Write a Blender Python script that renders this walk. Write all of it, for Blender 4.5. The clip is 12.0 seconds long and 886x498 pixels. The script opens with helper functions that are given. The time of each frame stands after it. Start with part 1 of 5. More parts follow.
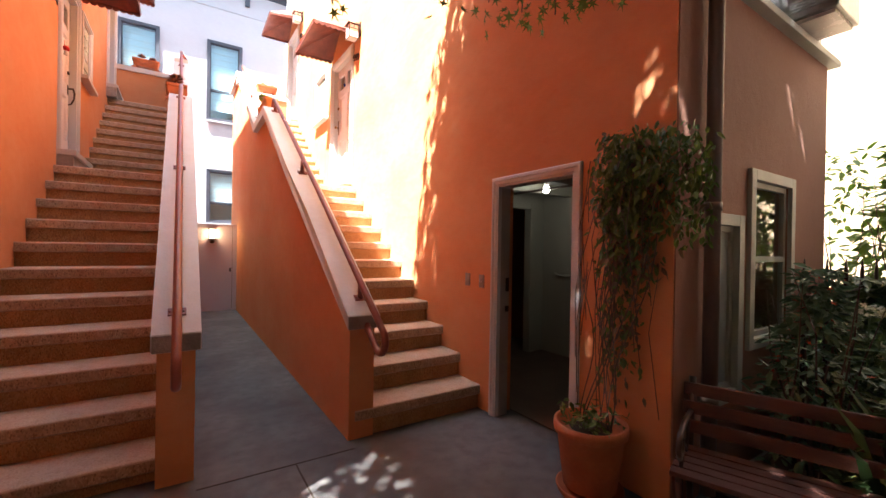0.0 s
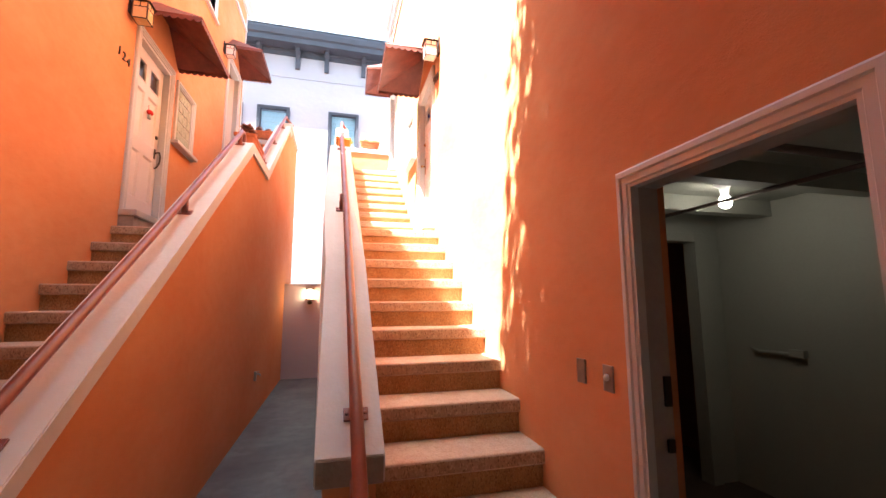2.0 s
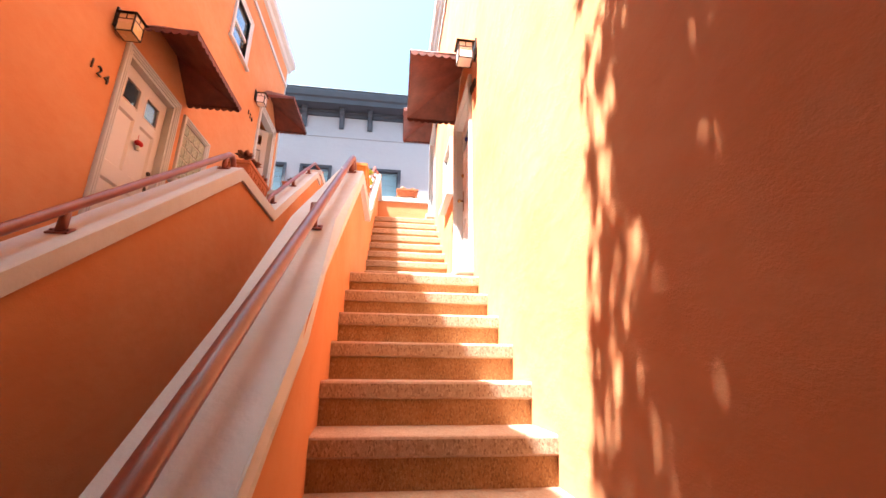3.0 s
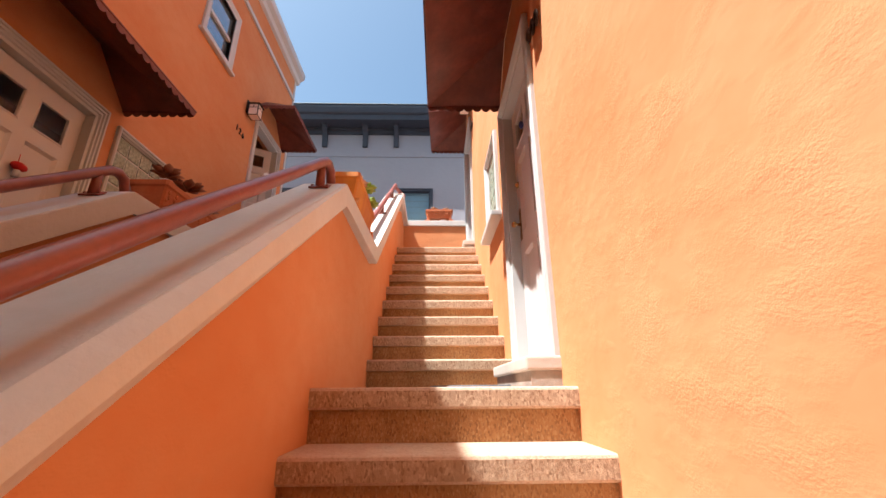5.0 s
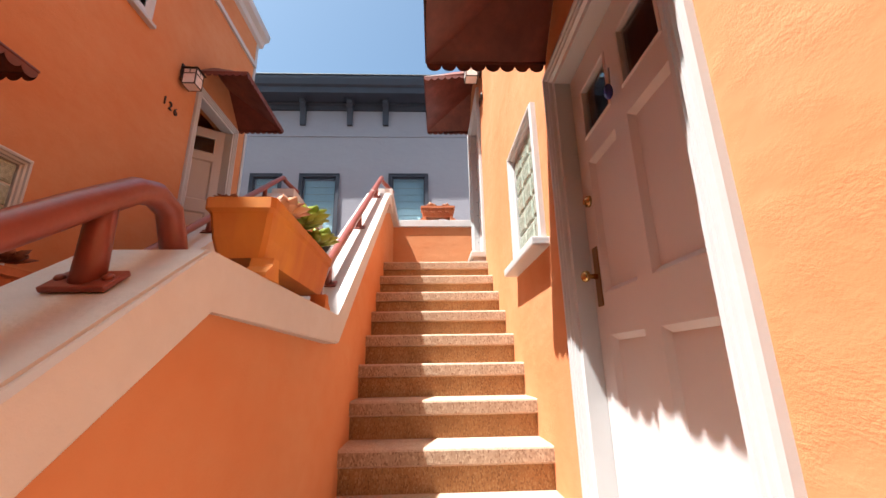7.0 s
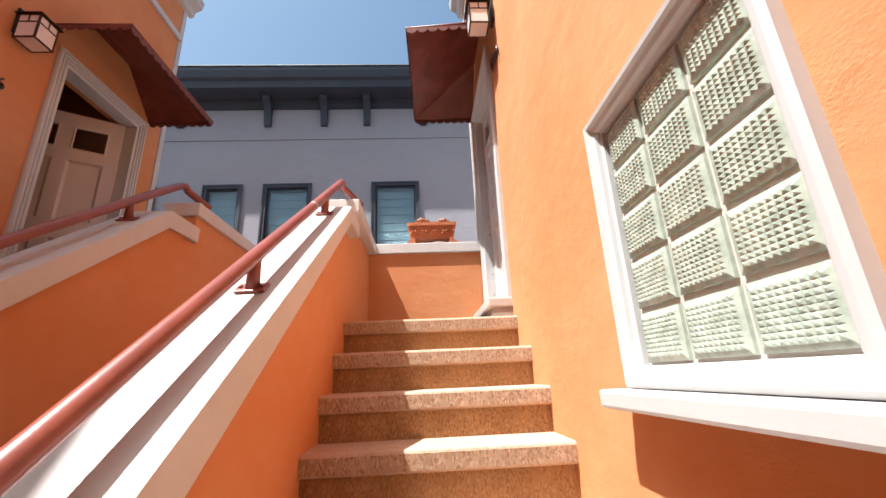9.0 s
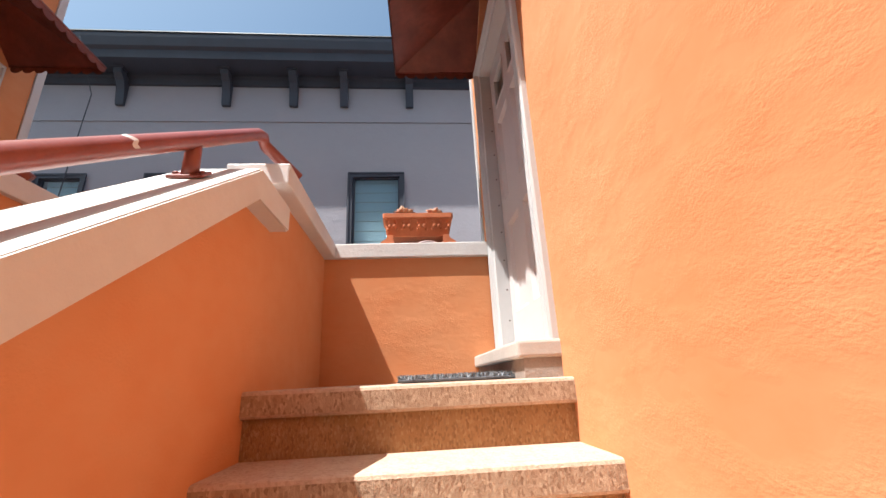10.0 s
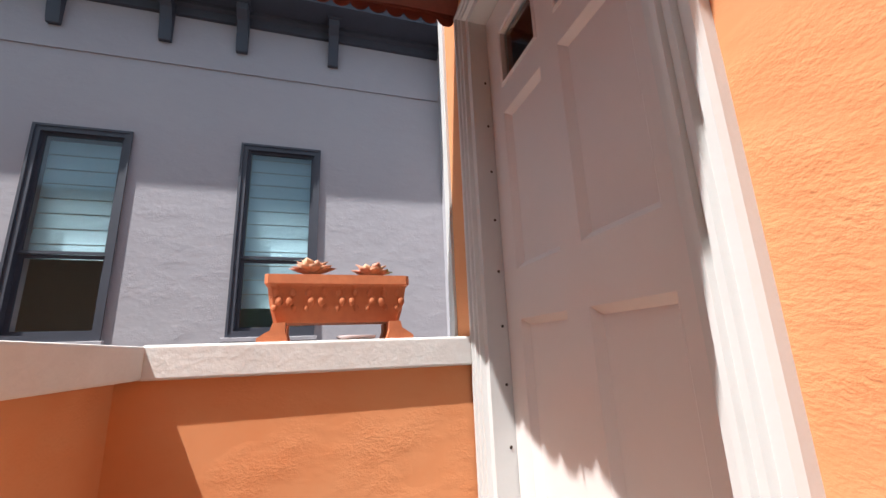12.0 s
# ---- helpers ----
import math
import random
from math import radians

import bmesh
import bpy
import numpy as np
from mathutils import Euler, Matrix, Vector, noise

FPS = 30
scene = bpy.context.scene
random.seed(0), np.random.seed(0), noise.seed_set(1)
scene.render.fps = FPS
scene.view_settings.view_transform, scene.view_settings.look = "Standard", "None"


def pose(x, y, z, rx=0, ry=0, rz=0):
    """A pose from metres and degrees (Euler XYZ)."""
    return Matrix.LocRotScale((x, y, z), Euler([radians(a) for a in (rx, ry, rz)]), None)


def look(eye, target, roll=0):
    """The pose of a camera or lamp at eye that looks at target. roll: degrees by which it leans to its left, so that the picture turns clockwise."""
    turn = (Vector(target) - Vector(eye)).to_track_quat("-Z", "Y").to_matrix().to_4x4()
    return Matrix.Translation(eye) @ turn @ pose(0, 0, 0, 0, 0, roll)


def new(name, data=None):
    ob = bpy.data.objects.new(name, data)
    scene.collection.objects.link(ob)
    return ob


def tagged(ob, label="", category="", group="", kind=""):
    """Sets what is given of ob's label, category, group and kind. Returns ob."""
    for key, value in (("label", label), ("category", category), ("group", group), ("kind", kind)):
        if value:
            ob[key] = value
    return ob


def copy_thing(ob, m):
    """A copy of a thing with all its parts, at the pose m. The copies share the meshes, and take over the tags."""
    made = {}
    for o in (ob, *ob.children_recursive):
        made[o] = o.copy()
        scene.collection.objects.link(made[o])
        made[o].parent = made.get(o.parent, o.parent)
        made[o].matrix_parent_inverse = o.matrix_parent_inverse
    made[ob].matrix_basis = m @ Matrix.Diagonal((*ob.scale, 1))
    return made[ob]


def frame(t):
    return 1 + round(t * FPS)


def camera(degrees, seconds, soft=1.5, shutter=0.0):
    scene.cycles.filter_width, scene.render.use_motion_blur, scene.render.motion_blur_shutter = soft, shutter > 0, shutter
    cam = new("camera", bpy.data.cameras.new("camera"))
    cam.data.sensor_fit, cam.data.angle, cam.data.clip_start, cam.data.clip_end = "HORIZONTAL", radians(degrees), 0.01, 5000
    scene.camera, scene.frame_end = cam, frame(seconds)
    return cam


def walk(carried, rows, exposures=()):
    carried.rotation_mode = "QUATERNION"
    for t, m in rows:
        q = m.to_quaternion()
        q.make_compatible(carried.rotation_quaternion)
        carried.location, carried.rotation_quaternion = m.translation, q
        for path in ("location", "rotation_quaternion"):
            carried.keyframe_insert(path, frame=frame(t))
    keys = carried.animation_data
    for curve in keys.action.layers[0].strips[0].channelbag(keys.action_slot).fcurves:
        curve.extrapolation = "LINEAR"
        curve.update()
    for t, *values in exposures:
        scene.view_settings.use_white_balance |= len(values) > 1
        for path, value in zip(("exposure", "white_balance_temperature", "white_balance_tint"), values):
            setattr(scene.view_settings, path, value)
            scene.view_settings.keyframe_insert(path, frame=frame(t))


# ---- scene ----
cam = camera(94.8, 12.0)
PATH = [
    (0, (-0.076, 0.343, 1.48), (1.012, 2.021, 1.473), 1.0),
    (0.5, (0.253, 0.572, 1.477), (1.173, 2.349, 1.476), 1.4),
    (1, (0.562, 0.783, 1.497), (1.356, 2.618, 1.554), 0.9),
    (1.5, (0.84, 1.078, 1.498), (1.465, 2.976, 1.592), 0.8),
    (2, (1.05, 1.624, 1.529), (1.552, 3.544, 1.786), -0.2),
    (2.5, (1.315, 2.266, 1.564), (1.652, 4.198, 1.959), 0.3),
    (3, (1.496, 2.987, 1.591), (1.74, 4.888, 2.16), 0.6),
    (3.2, (1.562, 3.226, 1.628), (1.787, 5.132, 2.19), -0.1),
    (4.8, (1.686, 4.584, 2.31), (1.73, 6.487, 2.923), -0.2),
    (5, (1.656, 4.698, 2.396), (1.704, 6.587, 3.051), -0.4),
    (5.5, (1.64, 5.003, 2.641), (1.739, 6.877, 3.331), -1.0),
    (6, (1.641, 5.331, 2.825), (1.677, 7.227, 3.459), -0.0),
    (6.5, (1.628, 5.62, 3.051), (1.779, 7.539, 3.593), -1.3),
    (7, (1.607, 5.952, 3.264), (1.684, 7.872, 3.817), -0.9),
    (7.5, (1.577, 6.312, 3.504), (1.737, 8.223, 4.07), -2.1),
    (7.7, (1.576, 6.47, 3.595), (1.682, 8.383, 4.167), -1.4),
    (9.3, (1.668, 7.99, 4.09), (1.777, 9.888, 4.713), -2.7),
    (9.5, (1.677, 8.276, 4.156), (1.813, 10.154, 4.83), -2.1),
    (10, (1.695, 8.827, 4.389), (1.863, 10.724, 5.0), -2.7),
    (10.5, (1.687, 9.202, 4.63), (1.799, 11.115, 5.202), -1.9),
    (11, (1.685, 9.499, 4.861), (1.882, 11.415, 5.402), -1.6),
    (11.5, (1.634, 9.773, 5.057), (1.896, 11.688, 5.571), -2.7),
    (12, (1.697, 10.041, 5.255), (2.269, 11.896, 5.736), -2.2),
]
EXPOSURES = [(0, 3.55), (1.0, 3.71), (2.0, 3.76), (2.6, 3.33), (3.2, 2.78), (4.0, 2.05), (4.8, 1.58), (5.5, 1.56), (8, 1.5), (10, 1.26), (11, 1.22), (12, 1.26)]
walk(cam, [(t, look(eye, target, roll)) for t, eye, target, roll in PATH], EXPOSURES)

# ---- light ----
SUN_DIR = Vector((-0.435, -0.196, 1.0)).normalized()      # towards the sun
SUN_EL, SUN_AZ = math.asin(SUN_DIR.z), math.atan2(SUN_DIR.x, SUN_DIR.y)
world = bpy.data.worlds.new("sky")
scene.world = world
world.use_nodes = True
_sky = world.node_tree.nodes.new("ShaderNodeTexSky")
_sky.sky_type, _sky.sun_disc = "NISHITA", False
_sky.sun_elevation, _sky.sun_rotation = SUN_EL, SUN_AZ
_sky.ozone_density, _sky.air_density, _sky.dust_density = 1.0, 1.0, 3.0
_tint = world.node_tree.nodes.new("ShaderNodeMix")
_tint.data_type, _tint.blend_type = "RGBA", "MULTIPLY"
_tint.inputs[0].default_value, _tint.inputs[7].default_value = 1.0, (0.90, 1.06, 1.03, 1)
world.node_tree.links.new(_sky.outputs[0], _tint.inputs[6])
world.node_tree.links.new(_tint.outputs[2], world.node_tree.nodes["Background"].inputs[0])
world.node_tree.nodes["Background"].inputs[1].default_value = 0.08
sun = new("sun", bpy.data.lights.new("sun", "SUN"))
sun.data.energy, sun.data.angle, sun.data.color = 5.0, radians(0.5), (1.0, 0.99, 0.97)
sun.matrix_world = look(SUN_DIR * 40, (0, 0, 0))
bulb_light = new("bulb_light", bpy.data.lights.new("bulb_light", "POINT"))
bulb_light.data.energy, bulb_light.data.shadow_soft_size, bulb_light.data.color = 0.10, 0.04, (1.0, 0.95, 0.85)
bulb_light.location = (3.55, 3.72, 2.02)
gate_light = new("gate_light", bpy.data.lights.new("gate_light", "POINT"))
gate_light.data.energy, gate_light.data.shadow_soft_size, gate_light.data.color = 0.12, 0.03, (1.0, 0.8, 0.5)
gate_light.location = (0.53, 10.44, 1.66)

# ---- materials ----
def surf(name, base, dark=None, vary=0.5, scale=1.5, fine=40.0, fine_mix=0.25, bump=0.3, bump_scale=60.0, bump2=0.0, bump2_scale=12.0,
         rough=0.8, metal=0.0, stretch=(1, 1, 1), dist=0.01, chips=None, chip_scale=120.0, chip_mix=0.5, spec=0.5, obj_random=0.0, patchy=False):
    """A painted or mineral surface: two scales of colour, two scales of relief, optional voronoi chips."""
    m = bpy.data.materials.new(name)
    m.use_nodes = True
    nt = m.node_tree
    n, ln = nt.nodes, nt.links
    b = n["Principled BSDF"]
    co = n.new("ShaderNodeTexCoord")
    mp = n.new("ShaderNodeMapping")
    mp.inputs["Scale"].default_value = stretch
    ln.new(co.outputs["Object"], mp.inputs["Vector"])
    dark = dark or tuple(c * 0.75 for c in base)

    def noise_tex(s, detail=5.0, rgh=0.55, vec=None):
        t = n.new("ShaderNodeTexNoise")
        t.inputs["Scale"].default_value, t.inputs["Detail"].default_value, t.inputs["Roughness"].default_value = s, detail, rgh
        ln.new(vec or mp.outputs[0], t.inputs["Vector"])
        return t

    def mix(fac, a, c2):
        x = n.new("ShaderNodeMix")
        x.data_type = "RGBA"
        for sock, v in ((x.inputs[0], fac), (x.inputs[6], a), (x.inputs[7], c2)):
            if isinstance(v, bpy.types.NodeSocket):
                ln.new(v, sock)
            elif isinstance(v, tuple):
                sock.default_value = (*v, 1)
            else:
                sock.default_value = v
        return x.outputs[2]

    def ramp(src, lo, hi, top=1.0):
        r = n.new("ShaderNodeMapRange")
        r.inputs["From Min"].default_value, r.inputs["From Max"].default_value, r.inputs["To Max"].default_value = lo, hi, top
        ln.new(src, r.inputs["Value"])
        return r.outputs[0]

    big = noise_tex(scale)
    small = noise_tex(fine, 3.0)
    col = mix(ramp(big.outputs[0], 0.35, 0.7, vary), base, dark)
    col = mix(ramp(small.outputs[0], 0.4, 0.75, fine_mix), col, dark)
    if chips:
        v = n.new("ShaderNodeTexVoronoi")
        v.inputs["Scale"].default_value = chip_scale
        ln.new(mp.outputs[0], v.inputs["Vector"])
        sep = n.new("ShaderNodeSeparateColor")
        ln.new(v.outputs["Color"], sep.inputs[0])
        col = mix(ramp(sep.outputs[0], 0.55, 0.95, chip_mix), col, chips[0])
        col = mix(ramp(sep.outputs[1], 0.65, 0.95, chip_mix), col, chips[1])
    if obj_random:
        oi = n.new("ShaderNodeObjectInfo")
        col = mix(ramp(oi.outputs["Random"], 0, 1, obj_random), col, dark)
    ln.new(col, b.inputs["Base Color"])
    rr = n.new("ShaderNodeMapRange")
    rr.inputs["To Min"].default_value, rr.inputs["To Max"].default_value = max(rough - 0.08, 0.02), min(rough + 0.1, 1)
    ln.new(big.outputs[0], rr.inputs["Value"])
    ln.new(rr.outputs[0], b.inputs["Roughness"])
    b.inputs["Metallic"].default_value = metal
    b.inputs["Specular IOR Level"].default_value = spec
    normal = None
    for st, sc in ((bump2, bump2_scale), (bump, bump_scale)):
        if st:
            t = noise_tex(sc, 4.0)
            bp = n.new("ShaderNodeBump")
            bp.inputs["Strength"].default_value, bp.inputs["Distance"].default_value = st, dist
            if patchy:
                pt = noise_tex(2.3 if sc < 20 else 3.7, 3.0)
                mu = n.new("ShaderNodeMath")
                mu.operation = "MULTIPLY"
                ln.new(t.outputs[0], mu.inputs[0])
                ln.new(ramp(pt.outputs[0], 0.42, 0.68), mu.inputs[1])
                ln.new(mu.outputs[0], bp.inputs["Height"])
            else:
                ln.new(t.outputs[0], bp.inputs["Height"])
            if normal:
                ln.new(normal, bp.inputs["Normal"])
            normal = bp.outputs[0]
    if normal:
        ln.new(normal, b.inputs["Normal"])
    return m

def clear(name, tint=(0.9, 0.95, 0.95), rough=0.02, trans=1.0):
    m = bpy.data.materials.new(name)
    m.use_nodes = True
    b = m.node_tree.nodes["Principled BSDF"]
    b.inputs["Base Color"].default_value = (*tint, 1)
    b.inputs["Roughness"].default_value, b.inputs["Transmission Weight"].default_value, b.inputs["IOR"].default_value = rough, trans, 1.45
    return m

def lamp_mat(name, rgb, strength):
    m = bpy.data.materials.new(name)
    m.use_nodes = True
    b = m.node_tree.nodes["Principled BSDF"]
    b.inputs["Base Color"].default_value = (*rgb, 1)
    b.inputs["Emission Color"].default_value, b.inputs["Emission Strength"].default_value = (*rgb, 1), strength
    return m

def leaf_mat(name, c1, c2, rough=0.45, sheen=0.3):
    m = bpy.data.materials.new(name)
    m.use_nodes = True
    nt = m.node_tree
    b = nt.nodes["Principled BSDF"]
    g = nt.nodes.new("ShaderNodeNewGeometry")
    x = nt.nodes.new("ShaderNodeMix")
    x.data_type = "RGBA"
    x.inputs[6].default_value, x.inputs[7].default_value = (*c1, 1), (*c2, 1)
    nt.links.new(g.outputs["Random Per Island"], x.inputs[0])
    nt.links.new(x.outputs[2], b.inputs["Base Color"])
    b.inputs["Roughness"].default_value = rough
    tr = nt.nodes.new("ShaderNodeBsdfTranslucent")
    nt.links.new(x.outputs[2], tr.inputs["Color"])
    ms = nt.nodes.new("ShaderNodeMixShader")
    ms.inputs[0].default_value = sheen
    nt.links.new(b.outputs[0], ms.inputs[1])
    nt.links.new(tr.outputs[0], ms.inputs[2])
    nt.links.new(ms.outputs[0], nt.nodes["Material Output"].inputs["Surface"])
    return m

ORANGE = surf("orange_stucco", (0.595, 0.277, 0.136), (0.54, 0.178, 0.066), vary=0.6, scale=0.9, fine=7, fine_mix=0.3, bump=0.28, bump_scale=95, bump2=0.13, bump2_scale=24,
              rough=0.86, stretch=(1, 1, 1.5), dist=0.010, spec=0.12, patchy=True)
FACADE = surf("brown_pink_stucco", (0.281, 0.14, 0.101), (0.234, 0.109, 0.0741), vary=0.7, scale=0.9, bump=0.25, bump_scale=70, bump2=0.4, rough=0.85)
PEACH = surf("peach_stucco", (0.52, 0.38, 0.25), (0.44, 0.31, 0.20), scale=0.7, bump=0.2, bump_scale=60, rough=0.85)
GREY = surf("lilac_grey_stucco", (0.359, 0.343, 0.37), (0.32, 0.304, 0.335), vary=0.6, scale=0.5, fine=6, fine_mix=0.25, bump=0.25, bump_scale=60, bump2=0.3, bump2_scale=14,
            rough=0.85, stretch=(1, 1, 1.4), dist=0.015, spec=0.3, patchy=True)
PINKW = surf("pale_pink_paint", (0.468, 0.367, 0.359), (0.429, 0.32, 0.312), scale=1.2, bump=0.15, rough=0.6)
DARK = surf("slate_blue_trim", (0.0429, 0.0468, 0.0663), (0.0312, 0.0335, 0.0468), scale=2, bump=0.1, rough=0.6)
WHITE = surf("white_gloss_paint", (0.53, 0.525, 0.52), (0.465, 0.455, 0.44), vary=0.35, scale=3, fine=30, fine_mix=0.15, bump=0.12, bump_scale=50, rough=0.42, dist=0.004)
DOORW = surf("cream_door_paint", (0.60, 0.555, 0.54), (0.55, 0.50, 0.48), vary=0.35, scale=2, fine=25, fine_mix=0.1, bump=0.06, bump_scale=40, rough=0.38, dist=0.003)
CAP = surf("worn_white_cap_paint", (0.585, 0.569, 0.554), (0.499, 0.456, 0.429), vary=0.55, scale=2.2, fine=18, fine_mix=0.3, bump=0.25, bump_scale=45, bump2=0.25, bump2_scale=8, rough=0.55, dist=0.008)
SILL = surf("worn_sill_paint", (0.50, 0.455, 0.41), (0.40, 0.34, 0.29), vary=0.6, scale=5, fine=25, fine_mix=0.35, bump=0.3, bump_scale=50, rough=0.6, dist=0.005)
CAPEND = surf("bare_cement_cap_end", (0.34, 0.29, 0.25), (0.18, 0.14, 0.12), vary=0.8, scale=6, bump=0.4, bump_scale=60, rough=0.85)
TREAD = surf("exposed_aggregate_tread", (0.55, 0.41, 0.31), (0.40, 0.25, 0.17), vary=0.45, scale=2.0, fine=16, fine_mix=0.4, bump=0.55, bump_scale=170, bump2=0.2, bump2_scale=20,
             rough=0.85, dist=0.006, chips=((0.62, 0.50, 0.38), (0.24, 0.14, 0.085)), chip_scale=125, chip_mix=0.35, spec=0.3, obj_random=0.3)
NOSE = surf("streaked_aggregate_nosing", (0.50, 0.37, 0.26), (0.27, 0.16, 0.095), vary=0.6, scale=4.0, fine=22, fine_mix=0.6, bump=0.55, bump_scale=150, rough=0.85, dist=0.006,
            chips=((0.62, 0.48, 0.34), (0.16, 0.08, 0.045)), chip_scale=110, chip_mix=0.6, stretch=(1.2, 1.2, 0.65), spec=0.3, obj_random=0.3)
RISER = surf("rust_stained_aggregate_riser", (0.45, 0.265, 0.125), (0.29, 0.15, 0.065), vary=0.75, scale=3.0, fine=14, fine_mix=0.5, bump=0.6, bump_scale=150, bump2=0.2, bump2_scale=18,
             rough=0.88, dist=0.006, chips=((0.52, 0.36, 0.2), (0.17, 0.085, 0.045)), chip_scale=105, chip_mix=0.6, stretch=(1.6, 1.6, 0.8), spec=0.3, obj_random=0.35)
CONC = surf("grey_concrete", (0.14, 0.134, 0.133), (0.0585, 0.053, 0.0515), vary=0.85, scale=1.3, fine=9, fine_mix=0.6, bump=0.4, bump_scale=110, bump2=0.12, bump2_scale=5, rough=0.8)
RAIL = surf("red_oxide_rail_paint", (0.255, 0.0638, 0.0425), (0.145, 0.034, 0.0255), vary=0.6, scale=6, fine=60, fine_mix=0.3, bump=0.15, bump_scale=90, rough=0.33, dist=0.003)
AWN = surf("rusted_red_metal", (0.212, 0.0527, 0.0323), (0.102, 0.0238, 0.017), vary=0.8, scale=5, fine=22, fine_mix=0.5, bump=0.25, bump_scale=30, rough=0.5, dist=0.006)
TERRA = surf("terracotta", (0.52, 0.165, 0.065), (0.36, 0.10, 0.04), vary=0.7, scale=6, fine=40, fine_mix=0.35, bump=0.3, bump_scale=70, rough=0.8, dist=0.004)
TERRA2 = surf("weathered_terracotta", (0.64, 0.26, 0.035), (0.48, 0.13, 0.035), vary=0.9, scale=5, fine=12, fine_mix=0.45, bump=0.3, bump_scale=60, rough=0.75, stretch=(1, 1, 0.35), dist=0.004)
SOIL = surf("dark_soil", (0.05, 0.035, 0.025), bump=0.8, bump_scale=60, rough=0.95)
BRONZE = surf("dark_bronze", (0.05, 0.035, 0.03), (0.09, 0.05, 0.03), scale=12, bump=0.1, rough=0.4, metal=0.6)
BRASS = surf("worn_brass", (0.62, 0.40, 0.16), (0.30, 0.17, 0.07), scale=30, bump=0.05, rough=0.25, metal=1.0)
TARN = surf("tarnished_brass_plate", (0.30, 0.17, 0.08), (0.16, 0.09, 0.05), scale=25, bump=0.1, rough=0.4, metal=0.8)
STEEL = surf("grey_steel", (0.34, 0.33, 0.32), (0.2, 0.19, 0.19), scale=10, bump=0.05, rough=0.35, metal=0.8)
AMBER = surf("amber_lamp_glass", (0.72, 0.52, 0.25), (0.6, 0.36, 0.22), scale=9, bump=0.05, rough=0.25)
FROST = surf("pale_lamp_glass", (0.80, 0.72, 0.66), (0.72, 0.55, 0.5), scale=9, bump=0.05, rough=0.25)
WOOD = surf("weathered_bench_wood", (0.102, 0.0382, 0.0255), (0.0553, 0.0213, 0.017), vary=0.8, scale=4, fine=30, bump=0.4, bump_scale=30, rough=0.6, stretch=(1, 1, 6))
BARK = surf("bark", (0.13, 0.09, 0.065), (0.06, 0.04, 0.03), scale=5, bump=0.8, bump_scale=20, rough=0.9, stretch=(1, 1, 0.3))
PIPEM = surf("painted_downpipe", (0.17, 0.119, 0.102), (0.102, 0.068, 0.0595), scale=3, bump=0.1, rough=0.4)
SASHG = surf("grey_green_sash_paint", (0.391, 0.399, 0.357), (0.306, 0.306, 0.272), scale=4, bump=0.1, rough=0.5)
PANEL = surf("pale_blue_grey_board", (0.27, 0.33, 0.34), (0.21, 0.26, 0.27), scale=3, bump=0.15, bump_scale=40, rough=0.6)
# white blinds, with the sky reflected in the panes put into their blue
BLIND = surf("sky_tinted_blind", (0.38, 0.55, 0.62), (0.33, 0.49, 0.57), scale=1, bump=0, rough=0.5)
ROOMW = surf("room_white_paint", (0.36, 0.36, 0.305), (0.29, 0.29, 0.24), scale=1.2, bump=0.1, rough=0.6)
# darker than the white casing round it
JAMB = surf("mid_tone_jamb_paint", (0.359, 0.312, 0.281), (0.265, 0.218, 0.187), scale=5, bump=0.15, rough=0.5)
ROOMF = surf("room_floor", (0.11, 0.065, 0.045), (0.06, 0.035, 0.025), scale=2, bump=0.2, rough=0.6)
MATG = surf("grey_rubber_mat", (0.075, 0.078, 0.088), (0.045, 0.045, 0.05), scale=14, bump=0.5, bump_scale=60, rough=0.8)
FIBRE = leaf_mat("grey_mat_fibre", (0.03, 0.032, 0.035), (0.30, 0.31, 0.33), 0.7, 0.0)
RED = surf("red_felt", (0.55, 0.015, 0.015), bump=0.3, bump_scale=200, rough=0.9)
BLUE = surf("blue_glass", (0.03, 0.035, 0.22), bump=0, rough=0.2)
ROOFM = surf("tar_roof", (0.10, 0.10, 0.10), bump=0.3, rough=0.9)
GLASS = clear("window_glass")
# blue-grey and part metal, to give plain panes a stronger sky reflection
SKYPANE = surf("sky_reflection_window_glass", (0.36, 0.42, 0.48), (0.32, 0.38, 0.44), vary=0.2, scale=1.5, fine_mix=0.0, bump=0, rough=0.1, metal=0.75)
BLOCK = surf("greenish_block_glass", (0.46, 0.52, 0.44), (0.17, 0.21, 0.16), vary=0.6, scale=34, bump=0, rough=0.12, spec=0.9)
MORTAR = surf("pale_mortar", (0.561, 0.51, 0.459), bump=0.3, bump_scale=90, rough=0.8)
BULB = lamp_mat("bulb_glow", (1.0, 0.95, 0.85), 4.0)
GLOW = lamp_mat("gate_lamp_glow", (1.0, 0.82, 0.5), 3.0)
LEAF_TREE = leaf_mat("maple_leaves", (0.05, 0.10, 0.015), (0.13, 0.19, 0.03), 0.5, 0.35)
LEAF_VINE = leaf_mat("vine_leaves", (0.045, 0.10, 0.018), (0.16, 0.22, 0.05), 0.4, 0.25)
LEAF_DRY = leaf_mat("dry_vine_leaves", (0.12, 0.09, 0.05), (0.24, 0.16, 0.09), 0.7, 0.2)
LEAF_GARDEN = leaf_mat("garden_leaves", (0.035, 0.085, 0.03), (0.11, 0.17, 0.06), 0.4, 0.25)
LEAF_GREY = leaf_mat("grey_green_leaves", (0.05, 0.11, 0.06), (0.14, 0.22, 0.13), 0.5, 0.2)
LEAF_BLADE = leaf_mat("blade_leaves", (0.07, 0.16, 0.02), (0.16, 0.28, 0.05), 0.4, 0.3)
